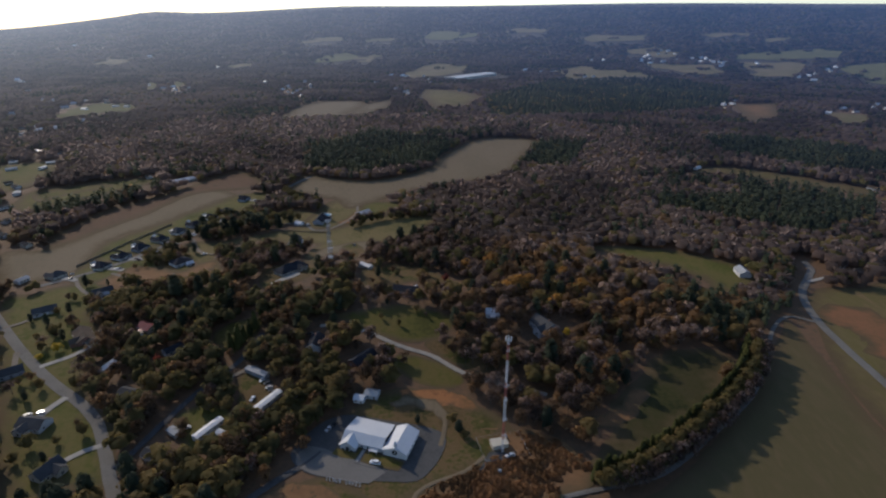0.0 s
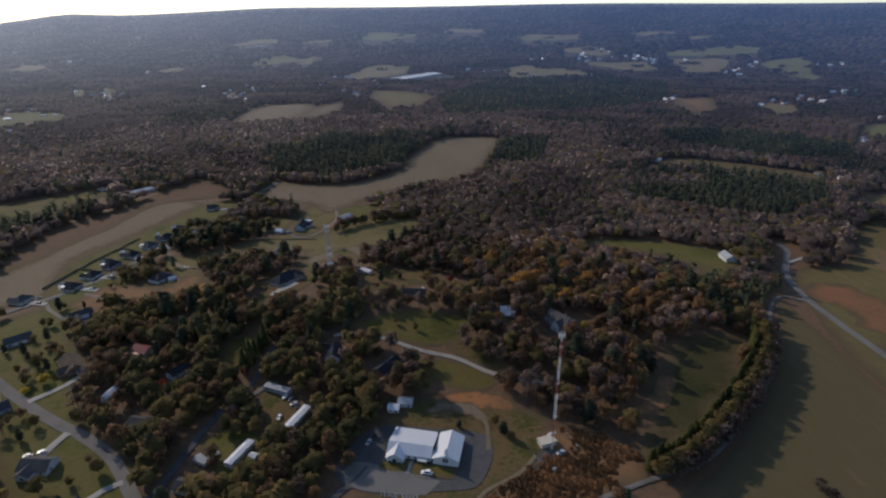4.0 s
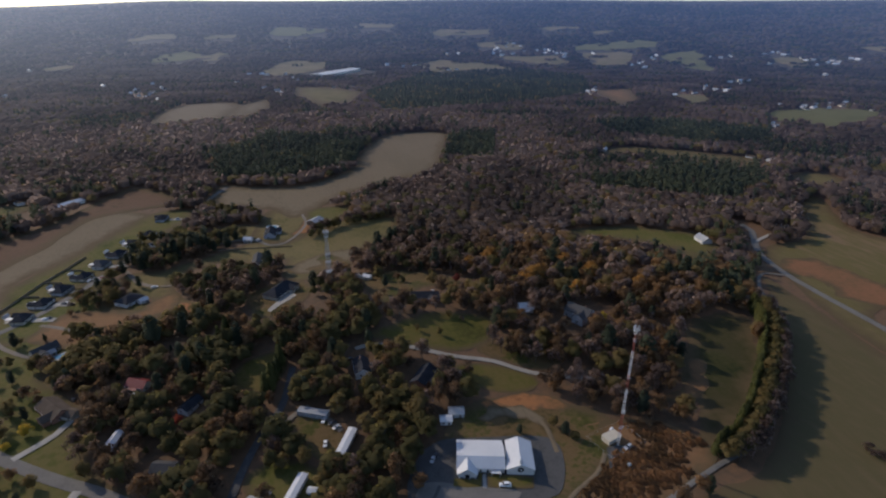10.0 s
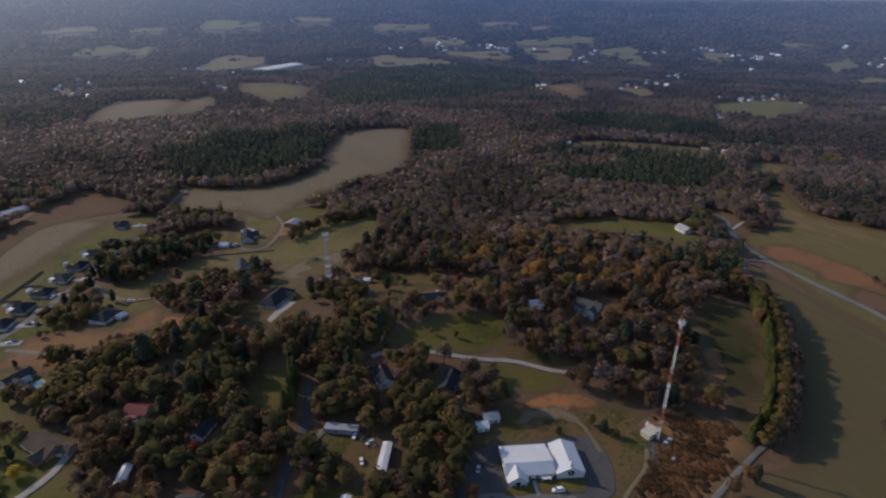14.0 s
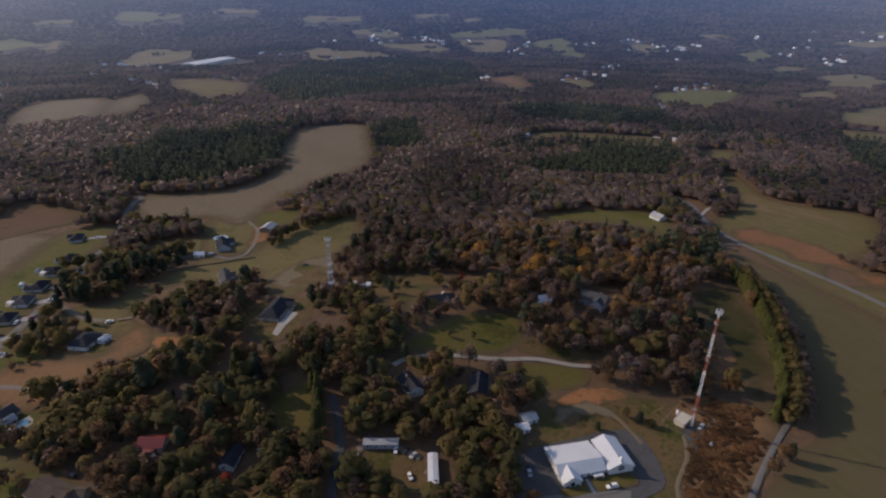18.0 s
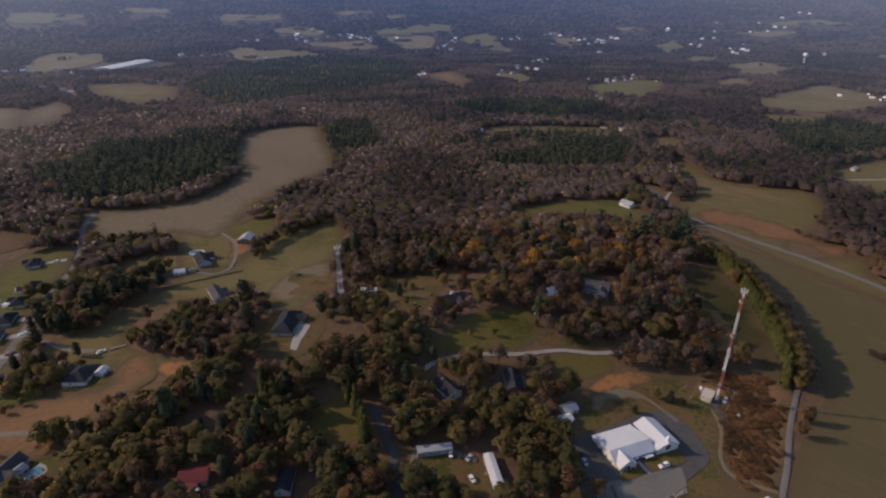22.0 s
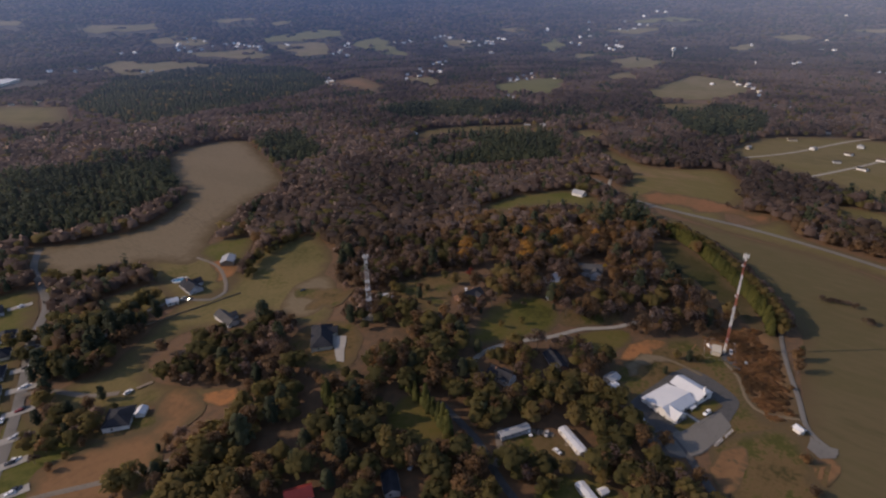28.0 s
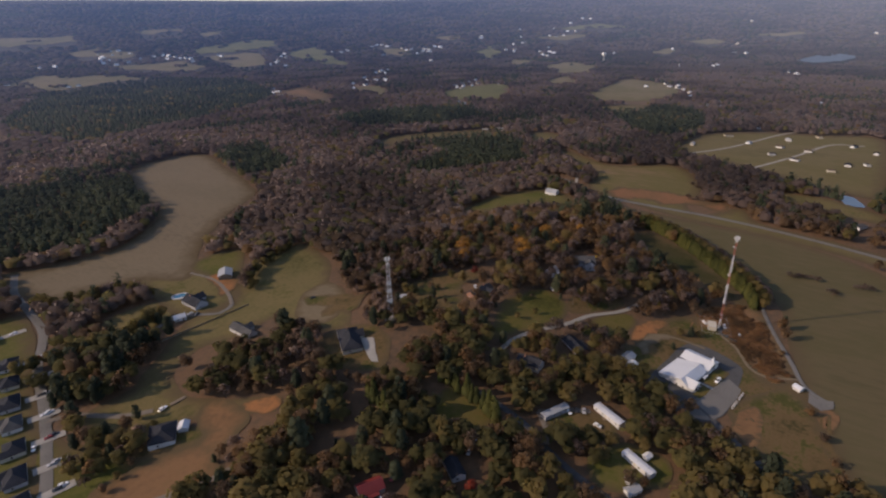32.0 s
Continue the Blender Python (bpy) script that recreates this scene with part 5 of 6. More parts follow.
FAR += [(1167, 1087), (1220, 1093), (-44, 1946), (-52, 2060), (1132, 1382), (2096, 1216), (2191, 1225), (-438, 1653), (-418, 1818), (-141, 2168), (-112, 1726), (-100, 1660), (49, 1744), (344, 2441), (402, 2386), (1193, 2594), (1209, 2510), (1338, 2493), (747, 1465), (986, 1393), (1072, 1409), (1332, 1557), (797, 886), (1072, 1049), (1105, 1038), (1158, 1050), (944, 2745), (1069, 2897), (1100, 2787), (1549, 2295), (1714, 2149), (1992, 2036), (1990, 1942)]
FAR += [(1992, 1885), (2040, 1816), (-933, 1485), (-815, 1735), (-494, 1819), (-492, 1744), (-659, 893), (-574, 790), (-540, 662), (-526, 652), (-470, 577), (-414, 506), (-426, 510), (-398, 511), (-413, 756), (-823, 1119), (-810, 1151), (-364, 430), (-1020, 1483), (-938, 1433), (-864, 1455), (-778, 1388), (-951, 1853), (-863, 1763), (-966, 2478), (-588, 774), (-616, 758), (-590, 760), (-458, 536)]
FAR += [(-1936, 3084), (-1477, 1997), (-1007, 1473), (-1237, 1699), (-819, 1723), (-476, 1974), (-488, 1762), (-980, 1273), (-826, 1090), (-818, 1103), (-1383, 2747), (-919, 1369), (-856, 1344), (-806, 1389), (-605, 1951), (687, 2696), (909, 2683), (910, 2570), (1132, 2566), (1161, 2437), (1064, 2650), (986, 2843), (1353, 2144), (1311, 2040), (719, 1454), (980, 1338), (902, 1321), (-766, 1651), (-434, 1871), (-462, 1697), (-435, 1702), (-111, 1700), (43, 1741), (-155, 2174), (-22, 3091), (971, 2779)]
FAR += [(935, 2613), (1174, 2658), (1173, 2535), (1180, 2463), (1393, 2168), (1481, 2216), (1735, 2111), (1800, 2121), (1795, 1903), (1954, 1886), (1911, 1794), (1974, 1803), (1975, 1768), (1280, 1495), (1282, 1544), (1058, 1410), (777, 875), (1032, 1032), (1075, 1029), (1093, 1023), (1745, 1607), (-229, 1973), (-76, 2179), (532, 2171), (737, 2688), (951, 2698), (978, 2599), (1127, 2657), (1200, 2538), (2028, 2048), (2002, 2113), (2062, 1924), (2039, 1841), (2125, 1833), (2510, 1777), (2197, 1470)]
FAR += [(2227, 1440), (2212, 1252), (2116, 1243), (2594, 1578), (2674, 1444), (2670, 1406), (2853, 1412), (2863, 1369), (798, 887), (1115, 1081), (1036, 1108), (1120, 1460), (3281, 1428), (3114, 1493), (2904, 1515), (2813, 1688), (2369, 1510), (2421, 1487), (2339, 1313), (2212, 1302), (2212, 1245), (2276, 974), (2467, 761), (1915, 625), (1991, 502), (2696, 521), (2430, 455), (1808, 268), (1782, 243), (1302, 527), (1286, 502), (1201, 471), (1138, 447), (1090, 377), (1014, 349), (977, 225)]
FAR += [(1141, 178), (825, 923), (1224, 1097), (3396, 542), (3071, -16)]


house(-360, 739, 46, 36, 10, 3.0, 5.0, "white_metal", "white_paint", "long low white farm shed beside a scrub strip", many=False, name="shed")


def far_house(x, y, rot, L, W, e, r, roof, wall):
    h = thing("house", x, y, rot, "pale house in a far settlement", "house", "far houses")
    FOOT.append((x, y, L * 0.7 + 4))
    d = math.hypot(x + 180, y - 120)
    for k in (12, 26, 42, 60, 80):
        FOOT.append((x - (x + 180) / d * k, y - (y - 120) / d * k, L * 0.7))
    # walls and roofs past a kilometre get the haze emission too
    air = hazed if d > 1000 else (lambda m: m)
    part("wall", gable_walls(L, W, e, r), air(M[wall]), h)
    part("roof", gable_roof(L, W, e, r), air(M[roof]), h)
    part("door", box(-0.5, -W / 2 - 0.08, 0, 0.5, -W / 2 + 0.02, 2.1), M["brown_shingle"], h)
    for k in (-0.28, 0.28):
        part("window", box(L * k - 0.7, -W / 2 - 0.06, 0.9, L * k + 0.7, -W / 2 + 0.02, 2.1), M["glass"], h)


FAR += [(a + rng.uniform(-60, 60), b + rng.uniform(-60, 60)) for a, b in FAR if math.hypot(a, b) > 1300 and rng.random() < 0.35]
for i, (x, y) in enumerate(FAR):
    if any(math.hypot(x - a, y - b) < 24 for a, b in FAR[:i]):
        continue
    s = 0.8 + 0.5 * smooth(900, 2600, math.hypot(x, y))
    far_house(x, y, rng.uniform(0, 180), s * rng.uniform(11, 17), s * rng.uniform(7, 10), 3.0, s * rng.uniform(4.8, 6.0), rng.choice(["grey_shingle", "grey_metal", "brown_shingle", "dark_shingle", "white_metal"] if math.hypot(x, y) < 1000 else ["grey_shingle", "grey_metal", "grey_metal", "white_metal", "white_metal"]), rng.choice(["white_paint", "white_paint", "beige"]))


# ---- fences ----
def board_fence(pts, high, label, step=3.0):
    f = thing("fence", pts[0][0], pts[0][1], 0, label, "fence", "yard fences")
    line = curve_points(pts, False, step)
    org = f.matrix_world.translation
    loc = [(p.x - org.x, p.y - org.y, height(p.x, p.y) - org.z) for p in line]
    for i, (a, b, c) in enumerate(loc):
        part("post", box(a - 0.07, b - 0.07, c - 0.6, a + 0.07, b + 0.07, c + high + 0.1), M["wood"], f)
        if i:
            p, q, r = loc[i - 1]
            n = Vector((b - q, p - a, 0)).normalized() * 0.03
            v = [(p + s * n.x, q + s * n.y, r + z) for z in (0.1, high) for s in (-1, 1)] + [(a + s * n.x, b + s * n.y, c + z) for z in (0.1, high) for s in (-1, 1)]
            part("panel", (v, [(0, 1, 5, 4), (2, 6, 7, 3), (0, 4, 6, 2), (1, 3, 7, 5), (0, 2, 3, 1), (4, 5, 7, 6)]), M["wood"], f)


for pts in ([(-336, 461), (-331, 478), (-325, 500), (-318, 524), (-309, 548), (-300, 574)], [(-318, 524), (-303, 519)], [(-325, 500), (-312, 496)], [(-309, 548), (-293, 541)]):
    board_fence(pts, 1.9, "weathered wooden board fence behind new houses", 6.0)
board_fence([(-218, 556), (-198, 558), (-179, 557), (-150, 552), (-118, 547)], 1.2, "low weathered fence along a farm pasture", 6.0)
gt = thing("gas_tank", -330, 445, 20, "small white gas tank in a lawn", "tank")
part("vessel", tube((-1.4, 0, 0.9), (1.4, 0, 0.9), 0.6, 0.6, 12), M["tower_white"], gt)
for k in (-0.9, 0.9):
    part("saddle", box(k - 0.12, -0.45, -0.3, k + 0.12, 0.45, 0.5), M["concrete"], gt)
for x, y, r, p, n in ((-240, 379, 30, "car_white", "white"), (-164, 333, 70, "car_white", "white"), (-168, 318, 20, "car_silver", "silver"), (-275, 394, 40, "car_white", "white"), (-236, 333, 40, "car_dark", "dark"), (-283, 519, 60, "car_white", "white")):
    car(x, y, r, p, n + " car parked among trees near a house")
# ---- trees ----
def quads(cent, size, rg, out, spread=0.55, long=1.0):
    """Small leaf masses: four-cornered pieces that face outwards, more or less."""
    n = len(cent)
    nn = out / (np.linalg.norm(out, axis=1)[:, None] + 1e-6) + rg.normal(size=(n, 3)) * spread
    a = np.cross(nn, rg.normal(size=(n, 3)))
    a /= np.linalg.norm(a, axis=1)[:, None] + 1e-6
    b = np.cross(nn, a)
    b /= np.linalg.norm(b, axis=1)[:, None] + 1e-6
    s = size * rg.uniform(0.6, 1.3, (n, 1))
    a, b = a * s * long, b * s / long
    v = np.stack([cent - a, cent - b * rg.uniform(0.6, 1.1, (n, 1)), cent + a, cent + b * rg.uniform(0.6, 1.1, (n, 1))], 1).reshape(-1, 3)
    return v, np.arange(4 * n).reshape(-1, 4)


def dome(kind, segs, rings, rg):
    """A rounded, uneven crown as one small closed skin, for trees far off and for the heart of nearer ones."""
    if kind in ("pine", "cedar"):
        prof = [(2.3, 2.0), (1.7, 5.2), (0.8, 8.2), (0, 10.1)] if rings > 1 else [(2.3, 2.2), (1.3, 6.5), (0, 10.0)]
    else:
        prof = [(3.3, 4.0), (4.0, 6.0), (2.9, 8.1), (0, 9.1)] if rings > 1 else [(3.9, 3.4), (3.8, 7.8), (0, 8.9)]
    v = []
    for r, z in prof[:-1]:
        for k in range(segs):
            a = 6.2832 * (k + rg.uniform(-0.2, 0.2)) / segs
            q = r * rg.uniform(0.75, 1.2)
            v.append((q * math.cos(a), q * math.sin(a), z + rg.uniform(-0.7, 0.7) * (1 if rings > 1 else 0.55)))
    v.append((rg.uniform(-0.5, 0.5), rg.uniform(-0.5, 0.5), prof[-1][1]))
    v = np.array(v)
    f = []
    for i in range(len(prof) - 2):
        for k in range(segs):
            a, b = i * segs + k, i * segs + (k + 1) % segs
            f.append((a, b, b + segs, a + segs))
    t = len(v) - 1
    base = (len(prof) - 2) * segs
    for k in range(0, segs - 1, 2):
        f.append((base + k, base + (k + 1) % segs, base + (k + 2) % segs, t))
    if segs % 2:
        f.append((base + segs - 1, base, t, t))
    return v, np.array(f)


def both(a, b):
    return np.concatenate([a[0], b[0]]), np.concatenate([a[1], b[1] + len(a[0])])


def crown(kind, n, rg, small=1.0):
    """Leaf masses of one tree about 10 m high."""
    k = small * (150 / n) ** 0.5
    if kind == "pine":
        z = rg.uniform(0.25, 1.0, n) ** 0.9
        a = rg.uniform(0, 6.283, n)
        r = (1.04 - z) ** 0.45 * 2.8 * rg.uniform(0.45, 1.0, n) ** 0.5 * (1 + 0.22 * np.sin(z * 25 + a)) + 0.15
        c = np.stack([r * np.cos(a), r * np.sin(a), z * 10.2], 1)
        return quads(c, 0.72 * k, rg, c * (1, 1, 0) + (0, 0, 2.2), 0.5, 1.1)
    if kind == "cedar":
        z = rg.uniform(0.03, 1.0, n)
        a = rg.uniform(0, 6.283, n)
        r = (1.04 - z) ** 0.7 * 1.9 * rg.uniform(0.75, 1.0, n)
        c = np.stack([r * np.cos(a), r * np.sin(a), z * 10], 1)
        return quads(c, 0.66 * k, rg, c * (1, 1, 0) + (0, 0, 0.6), 0.5, 1.1)
    m = 9
    ang = rg.uniform(0, 6.283, m)
    rr = rg.uniform(1.2, 3.3, m)
    lob = np.stack([rr * np.cos(ang), rr * np.sin(ang), 8.4 - 0.55 * rr - rg.uniform(0.3, 3.2, m)], 1)
    lob[0] = (0, 0, 7.4)
    rad = rg.uniform(1.4, 2.3, m)
    i = rg.integers(0, m, n)
    d = rg.normal(size=(n, 3))
    d /= np.linalg.norm(d, axis=1)[:, None]
    d[:, 2] = np.where(d[:, 2] < -0.2, -d[:, 2], d[:, 2])
    c = lob[i] + d * rad[i][:, None] * rg.uniform(0.75, 1.05, (n, 1))
    if kind == "bare":
        return quads(c, 0.76 * k, rg, d, 0.6 if small == 1.0 else 1.0, 1.35)
    return quads(c, 0.74 * k, rg, d + (0, 0, 0.3), 0.35, 1.1)


def trunk_mesh(kind, rg, n=5):
    ps = [tube((0, 0, -0.8), (0.1, 0, 5.0), 0.22, 0.13, n), tube((0.1, 0, 5.0), (0.0, 0.1, 9.2), 0.13, 0.03, 4)]
    if kind not in ("pine", "cedar"):
        for k in range(5):
            a = rg.uniform(0, 6.283)
            z = rg.uniform(2.8, 5.5)
            ps.append(tube((0.05, 0, z), (2.2 * math.cos(a), 2.2 * math.sin(a), z + rg.uniform(1.6, 3.0)), 0.09, 0.03, 3))
    return joined(*ps)


def mesh_arrays(name, v, f, material, tone=None, normals=None):
    me = bpy.data.meshes.new(name)
    k = f.shape[1]
    me.vertices.add(len(v))
    me.vertices.foreach_set("co", np.ascontiguousarray(v, np.float32).ravel())
    me.loops.add(f.size)
    me.loops.foreach_set("vertex_index", np.ascontiguousarray(f, np.int32).ravel())
    me.polygons.add(len(f))
    me.polygons.foreach_set("loop_start", np.arange(0, f.size, k, dtype=np.int32))
    me.polygons.foreach_set("use_smooth", np.ones(len(f), bool))
    me.update(calc_edges=True)
    me.materials.append(material)
    if tone is not None:
        at = me.attributes.new("tone", "FLOAT", "POINT")
        at.data.foreach_set("value", np.ascontiguousarray(tone, np.float32))
    if normals is not None:
        at = me.attributes.new("custom_normal", "FLOAT_VECTOR", "POINT")
        at.data.foreach_set("vector", np.ascontiguousarray(normals, np.float32).ravel())
    return me


def crown_normals(kind, v, f, mixed, lift=0.0):
    """Leaf masses shade as one soft crown: the way out from its heart, mixed with the way each piece faces."""
    if kind in ("pine", "cedar"):
        o = np.stack([v[:, 0], v[:, 1], 0.35 * np.hypot(v[:, 0], v[:, 1]) + 0.06 * v[:, 2]], 1)
    else:
        o = (v - (0, 0, 4.6)) * (1, 1, 1.15)
    o = o / (np.linalg.norm(o, axis=1)[:, None] + 1e-6)
    q = v[f]
    fn = np.cross(q[:, 2] - q[:, 0], q[:, 3] - q[:, 1])
    fn /= np.linalg.norm(fn, axis=1)[:, None] + 1e-6
    pn = np.zeros_like(v)
    for k in range(4):
        np.add.at(pn, f[:, k], fn)
    pn *= np.sign((pn * o).sum(1))[:, None]
    pn /= np.linalg.norm(pn, axis=1)[:, None] + 1e-6
    n = o * (1 - mixed) + pn * mixed + (0, 0, lift)
    return n / (np.linalg.norm(n, axis=1)[:, None] + 1e-6)


KINDS = ("bare", "rust", "olive", "pine", "cedar", "yellow", "red", "orange")
LABELS = dict(orange="rounded autumn tree with orange-gold leaves", bare="bare grey-brown deciduous tree in a wood", rust="autumn tree with rust-brown leaves", olive="olive-green broadleaf tree turning brown", pine="dark green pine in a mixed wood", cedar="narrow yellow-green cedar in a row", yellow="bright yellow autumn tree on a lawn", red="small red-leaved autumn tree among dark trees")
rg = np.random.default_rng(11)
PROTO = {}
for kd in KINDS:
    PROTO[kd] = []
    for vnum in range(5):
        cv, cf = crown(kd, 240, rg)
        dv, df = dome(kd, 6, 2, rg)
        if kd != "bare":
            cv, cf = both((dv * (0.84 if kd in ("pine", "cedar") else 0.6), df), (cv, cf))
        cm = mesh_arrays("crown", cv, cf, M[kd], None, crown_normals(kd, cv, cf, 0.4, 0.6))
        tv, tf = trunk_mesh(kd, rg)
        tm = bpy.data.meshes.new("trunk")
        tm.from_pydata(tv, [], tf)
        tm.materials.append(M["bark"])
        PROTO[kd].append((cm, tm))


def tree(kind, x, y, size, wide, turn, label=""):
    t = new(dict(pine="pine_tree", cedar="cedar_tree", bare="bare_tree", rust="autumn_tree", olive="leafy_tree", yellow="autumn_tree", red="autumn_tree", orange="autumn_tree")[kind])
    t.empty_display_size = 0.5
    t.matrix_world = pose(x, y, height(x, y), 0, 0, turn) @ Matrix.Diagonal((size * wide, size * wide, size, 1))
    tagged(t, label or LABELS[kind], "tree", "woodland " + kind + " trees")
    cm, tm = PROTO[kind][int(x * 7 + y * 3) % 5]
    for n, me in (("trunk", tm), ("crown", cm)):
        o = new(n, me)
        o.parent = t
    return t


def wood(name, kind, xs, ys, sizes, wides, lod, label):
    """Many trees of one kind in one mesh."""
    n = len(xs)
    if not n:
        return
    out_v, out_f, out_n, tone = [], [], [], []
    base = 0
    protos = []
    for _ in range(6):
        if lod == "near":
            v, f = crown(kind, 130 if kind == "pine" else 72, rg)
            d = dome(kind, 6, 2, rg)
            if kind != "bare":
                v, f = both((d[0] * (0.86 if kind in ("pine", "cedar", "olive") else 0.65), d[1]), (v, f))
        elif lod == "mid":
            d = dome(kind, 6, 1, rg)
            v, f = both((d[0] * 0.88, d[1]), crown(kind, 14, rg, 0.5))
        else:
            v, f = dome(kind, 6, 1, rg)
        protos.append((v, f, crown_normals(kind, v, f, 0.3, dict(near=0.75, mid=1.7, far=2.2, hazy=2.2)[lod])))
    hs = np.array([height(a, b) for a, b in zip(xs, ys)])
    pick = rg.integers(0, 6, n)
    ang = rg.uniform(0, 6.283, n)
    tn = np.array([0.8 * noise.noise(Vector((a / 95, b / 95, 1.7))) + 0.9 * noise.noise(Vector((a / 330, b / 330, 4.1))) for a, b in zip(xs, ys)])
    tn = np.clip(0.5 + tn + rg.uniform(-0.16, 0.16, n) * (1.0 if lod == "near" else 0.5), 0, 1)
    for k in range(6):
        i = np.where(pick == k)[0]
        if not len(i):
            continue
        v, f, nn = protos[k]
        c, s = np.cos(ang[i])[:, None], np.sin(ang[i])[:, None]
        w = (sizes * wides)[i][:, None]
        X = (v[None, :, 0] * c - v[None, :, 1] * s) * w + xs[i][:, None]
        Y = (v[None, :, 0] * s + v[None, :, 1] * c) * w + ys[i][:, None]
        Z = v[None, :, 2] * sizes[i][:, None] + hs[i][:, None]
        out_v.append(np.stack([X, Y, Z], -1).reshape(-1, 3))
        out_n.append(np.stack([nn[None, :, 0] * c - nn[None, :, 1] * s, nn[None, :, 0] * s + nn[None, :, 1] * c, np.broadcast_to(nn[:, 2], X.shape)], -1).reshape(-1, 3))
        out_f.append((f[None] + (np.arange(len(i)) * len(v))[:, None, None]).reshape(-1, 4) + base)
        tone.append(np.repeat(tn[i], len(v)))
        base += len(i) * len(v)
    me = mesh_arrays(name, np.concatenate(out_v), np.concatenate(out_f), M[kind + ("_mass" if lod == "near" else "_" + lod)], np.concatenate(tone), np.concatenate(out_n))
    return tagged(new(name, me), label, "trees", kind="stuff")


PINES = [np.array(p, float) for p in (
    [(118, 1593), (481, 2172), (758, 2286), (917, 1830), (706, 1413), (510, 1305), (208, 1263), (105, 1256)],
    [(457, 999), (599, 1020), (761, 866), (666, 765), (559, 782), (462, 886)],
    [(791, 535), (943, 492), (937, 424), (843, 365), (732, 352), (650, 388), (670, 459)],
    [(401, 761), (501, 743), (541, 657), (491, 600), (386, 536), (257, 631), (279, 677), (385, 668)],
    [(168, 961), (251, 958), (196, 832), (143, 816), (121, 840)],
    [(-228, 899), (-133, 1056), (21, 964), (-13, 834), (-125, 773), (-204, 798)],
    [(-215, 490), (-184, 506), (-141, 494), (-153, 464), (-187, 443), (-202, 464)],
    [(-232, 398), (-203, 443), (-136, 421), (-139, 325), (-198, 349)],
    [(-470, 596), (-458, 640), (-430, 676), (-390, 722), (-366, 694), (-400, 640), (-436, 588)])]
BELT = np.array([(-252, 564), (-225, 620), (-165, 628), (-146, 612), (-205, 565), (-238, 535)], float)
HEDGE = [(214, 322), (199, 298), (174, 271), (149, 249), (122, 227), (97, 211), (80, 205)]
FOOT += [(p.x, p.y, 10) for p in curve_points(HEDGE, False, 8)] + [(70, 203, 14)]
LN = np.array(LANES)
FT = np.array(FOOT)


def scatter(r0, r1, spacing, az0=-58, az1=112):
    """Places for trees in a ring of the plan, off fields, lanes and buildings."""
    x, y = np.meshgrid(np.arange(-180 - r1, -180 + r1, spacing), np.arange(100 - r1, 100 + r1, spacing))
    x, y = x.ravel(), y.ravel()
    x = x + rg.uniform(-0.45, 0.45, len(x)) * spacing
    y = y + rg.uniform(-0.45, 0.45, len(y)) * spacing
    dx, dy = x + 180, y - 100
    d, az = np.hypot(dx, dy), np.degrees(np.arctan2(dx, dy))
    ok = (d >= r0) & (d < r1) & (az > az0) & (az < az1)
    x, y = x[ok], y[ok]
    # off open land; tall trees also keep back, more or less, from its sunny near side; far fields hold loose clumps
    back = 0.055 if r0 < 1150 else 0.065
    clump = np.array([noise.noise(Vector((a / 90, b / 60, 2.2))) for a, b in zip(x, y)]) > 0.42 if r0 >= 1900 else np.zeros(len(x), bool)
    for k in (0.0, 0.5, 1.0):
        m = k * back * rg.uniform(0.3, 1.0, len(x))
        sx, sy = x + (x + 180) * m, y + (y - 100) * m
        ok = np.ones(len(x), bool)
        for p in OPEN:
            near = (sx > p[:, 0].min()) & (sx < p[:, 0].max()) & (sy > p[:, 1].min()) & (sy < p[:, 1].max())
            if near.any():
                i = np.where(near)[0]
                ok[i[inside(p, sx[i], sy[i])]] = False
        ok |= clump
        x, y, clump = x[ok], y[ok], clump[ok]
    for arr in (LN, FT):
        ok = np.ones(len(x), bool)
        for a, b, r in arr:
            ok &= (x - a) ** 2 + (y - b) ** 2 > r * r
        x, y = x[ok], y[ok]
    return x, y


def kinds_at(x, y):
    """Which kind of tree grows where: pine blocks, bare hardwoods, leafy patches."""
    n = len(x)
    nz = np.array([noise.noise(Vector((a / 60, b / 60, 3.1))) for a, b in zip(x, y)])
    n2 = np.array([noise.noise(Vector((a / 170, b / 110, 7.7))) for a, b in zip(x, y)])
    u = rg.uniform(0, 1, n)
    pine = np.zeros(n, bool)
    for p in PINES:
        pine |= inside(p, x, y)
    near_left = (x < -60) & (y < 420)
    p_pine = np.clip(0.05 + 1.3 * np.maximum(0, n2 - 0.12) - 0.03 * near_left, 0.02, 0.8)
    p_pine = np.where((x > -60) & (x < 180) & (y > 290) & (y < 560), p_pine * 0.3, p_pine)
    p_pine = np.where(pine, 0.93, p_pine)
    for p in (PINES[6], PINES[7], BELT):
        p_pine = np.where(inside(p, x, y), 0.12, p_pine)
    p_olive = np.clip(0.13 + 0.3 * nz + 0.48 * near_left, 0.03, 0.8)
    for p in (PINES[6], BELT):
        p_olive = np.where(inside(p, x, y), 0.5, p_olive)
    close = np.hypot(x + 180, y - 100) < 520
    p_rust = np.where(close, np.clip(0.42 - 0.25 * nz, 0.2, 0.65), np.clip(0.05 - 0.2 * nz, 0.01, 0.2))
    k = np.full(n, 0)
    k[u < p_pine + p_olive + p_rust] = 1
    k[u < p_pine + p_olive] = 2
    k[u < p_pine] = 3
    return k


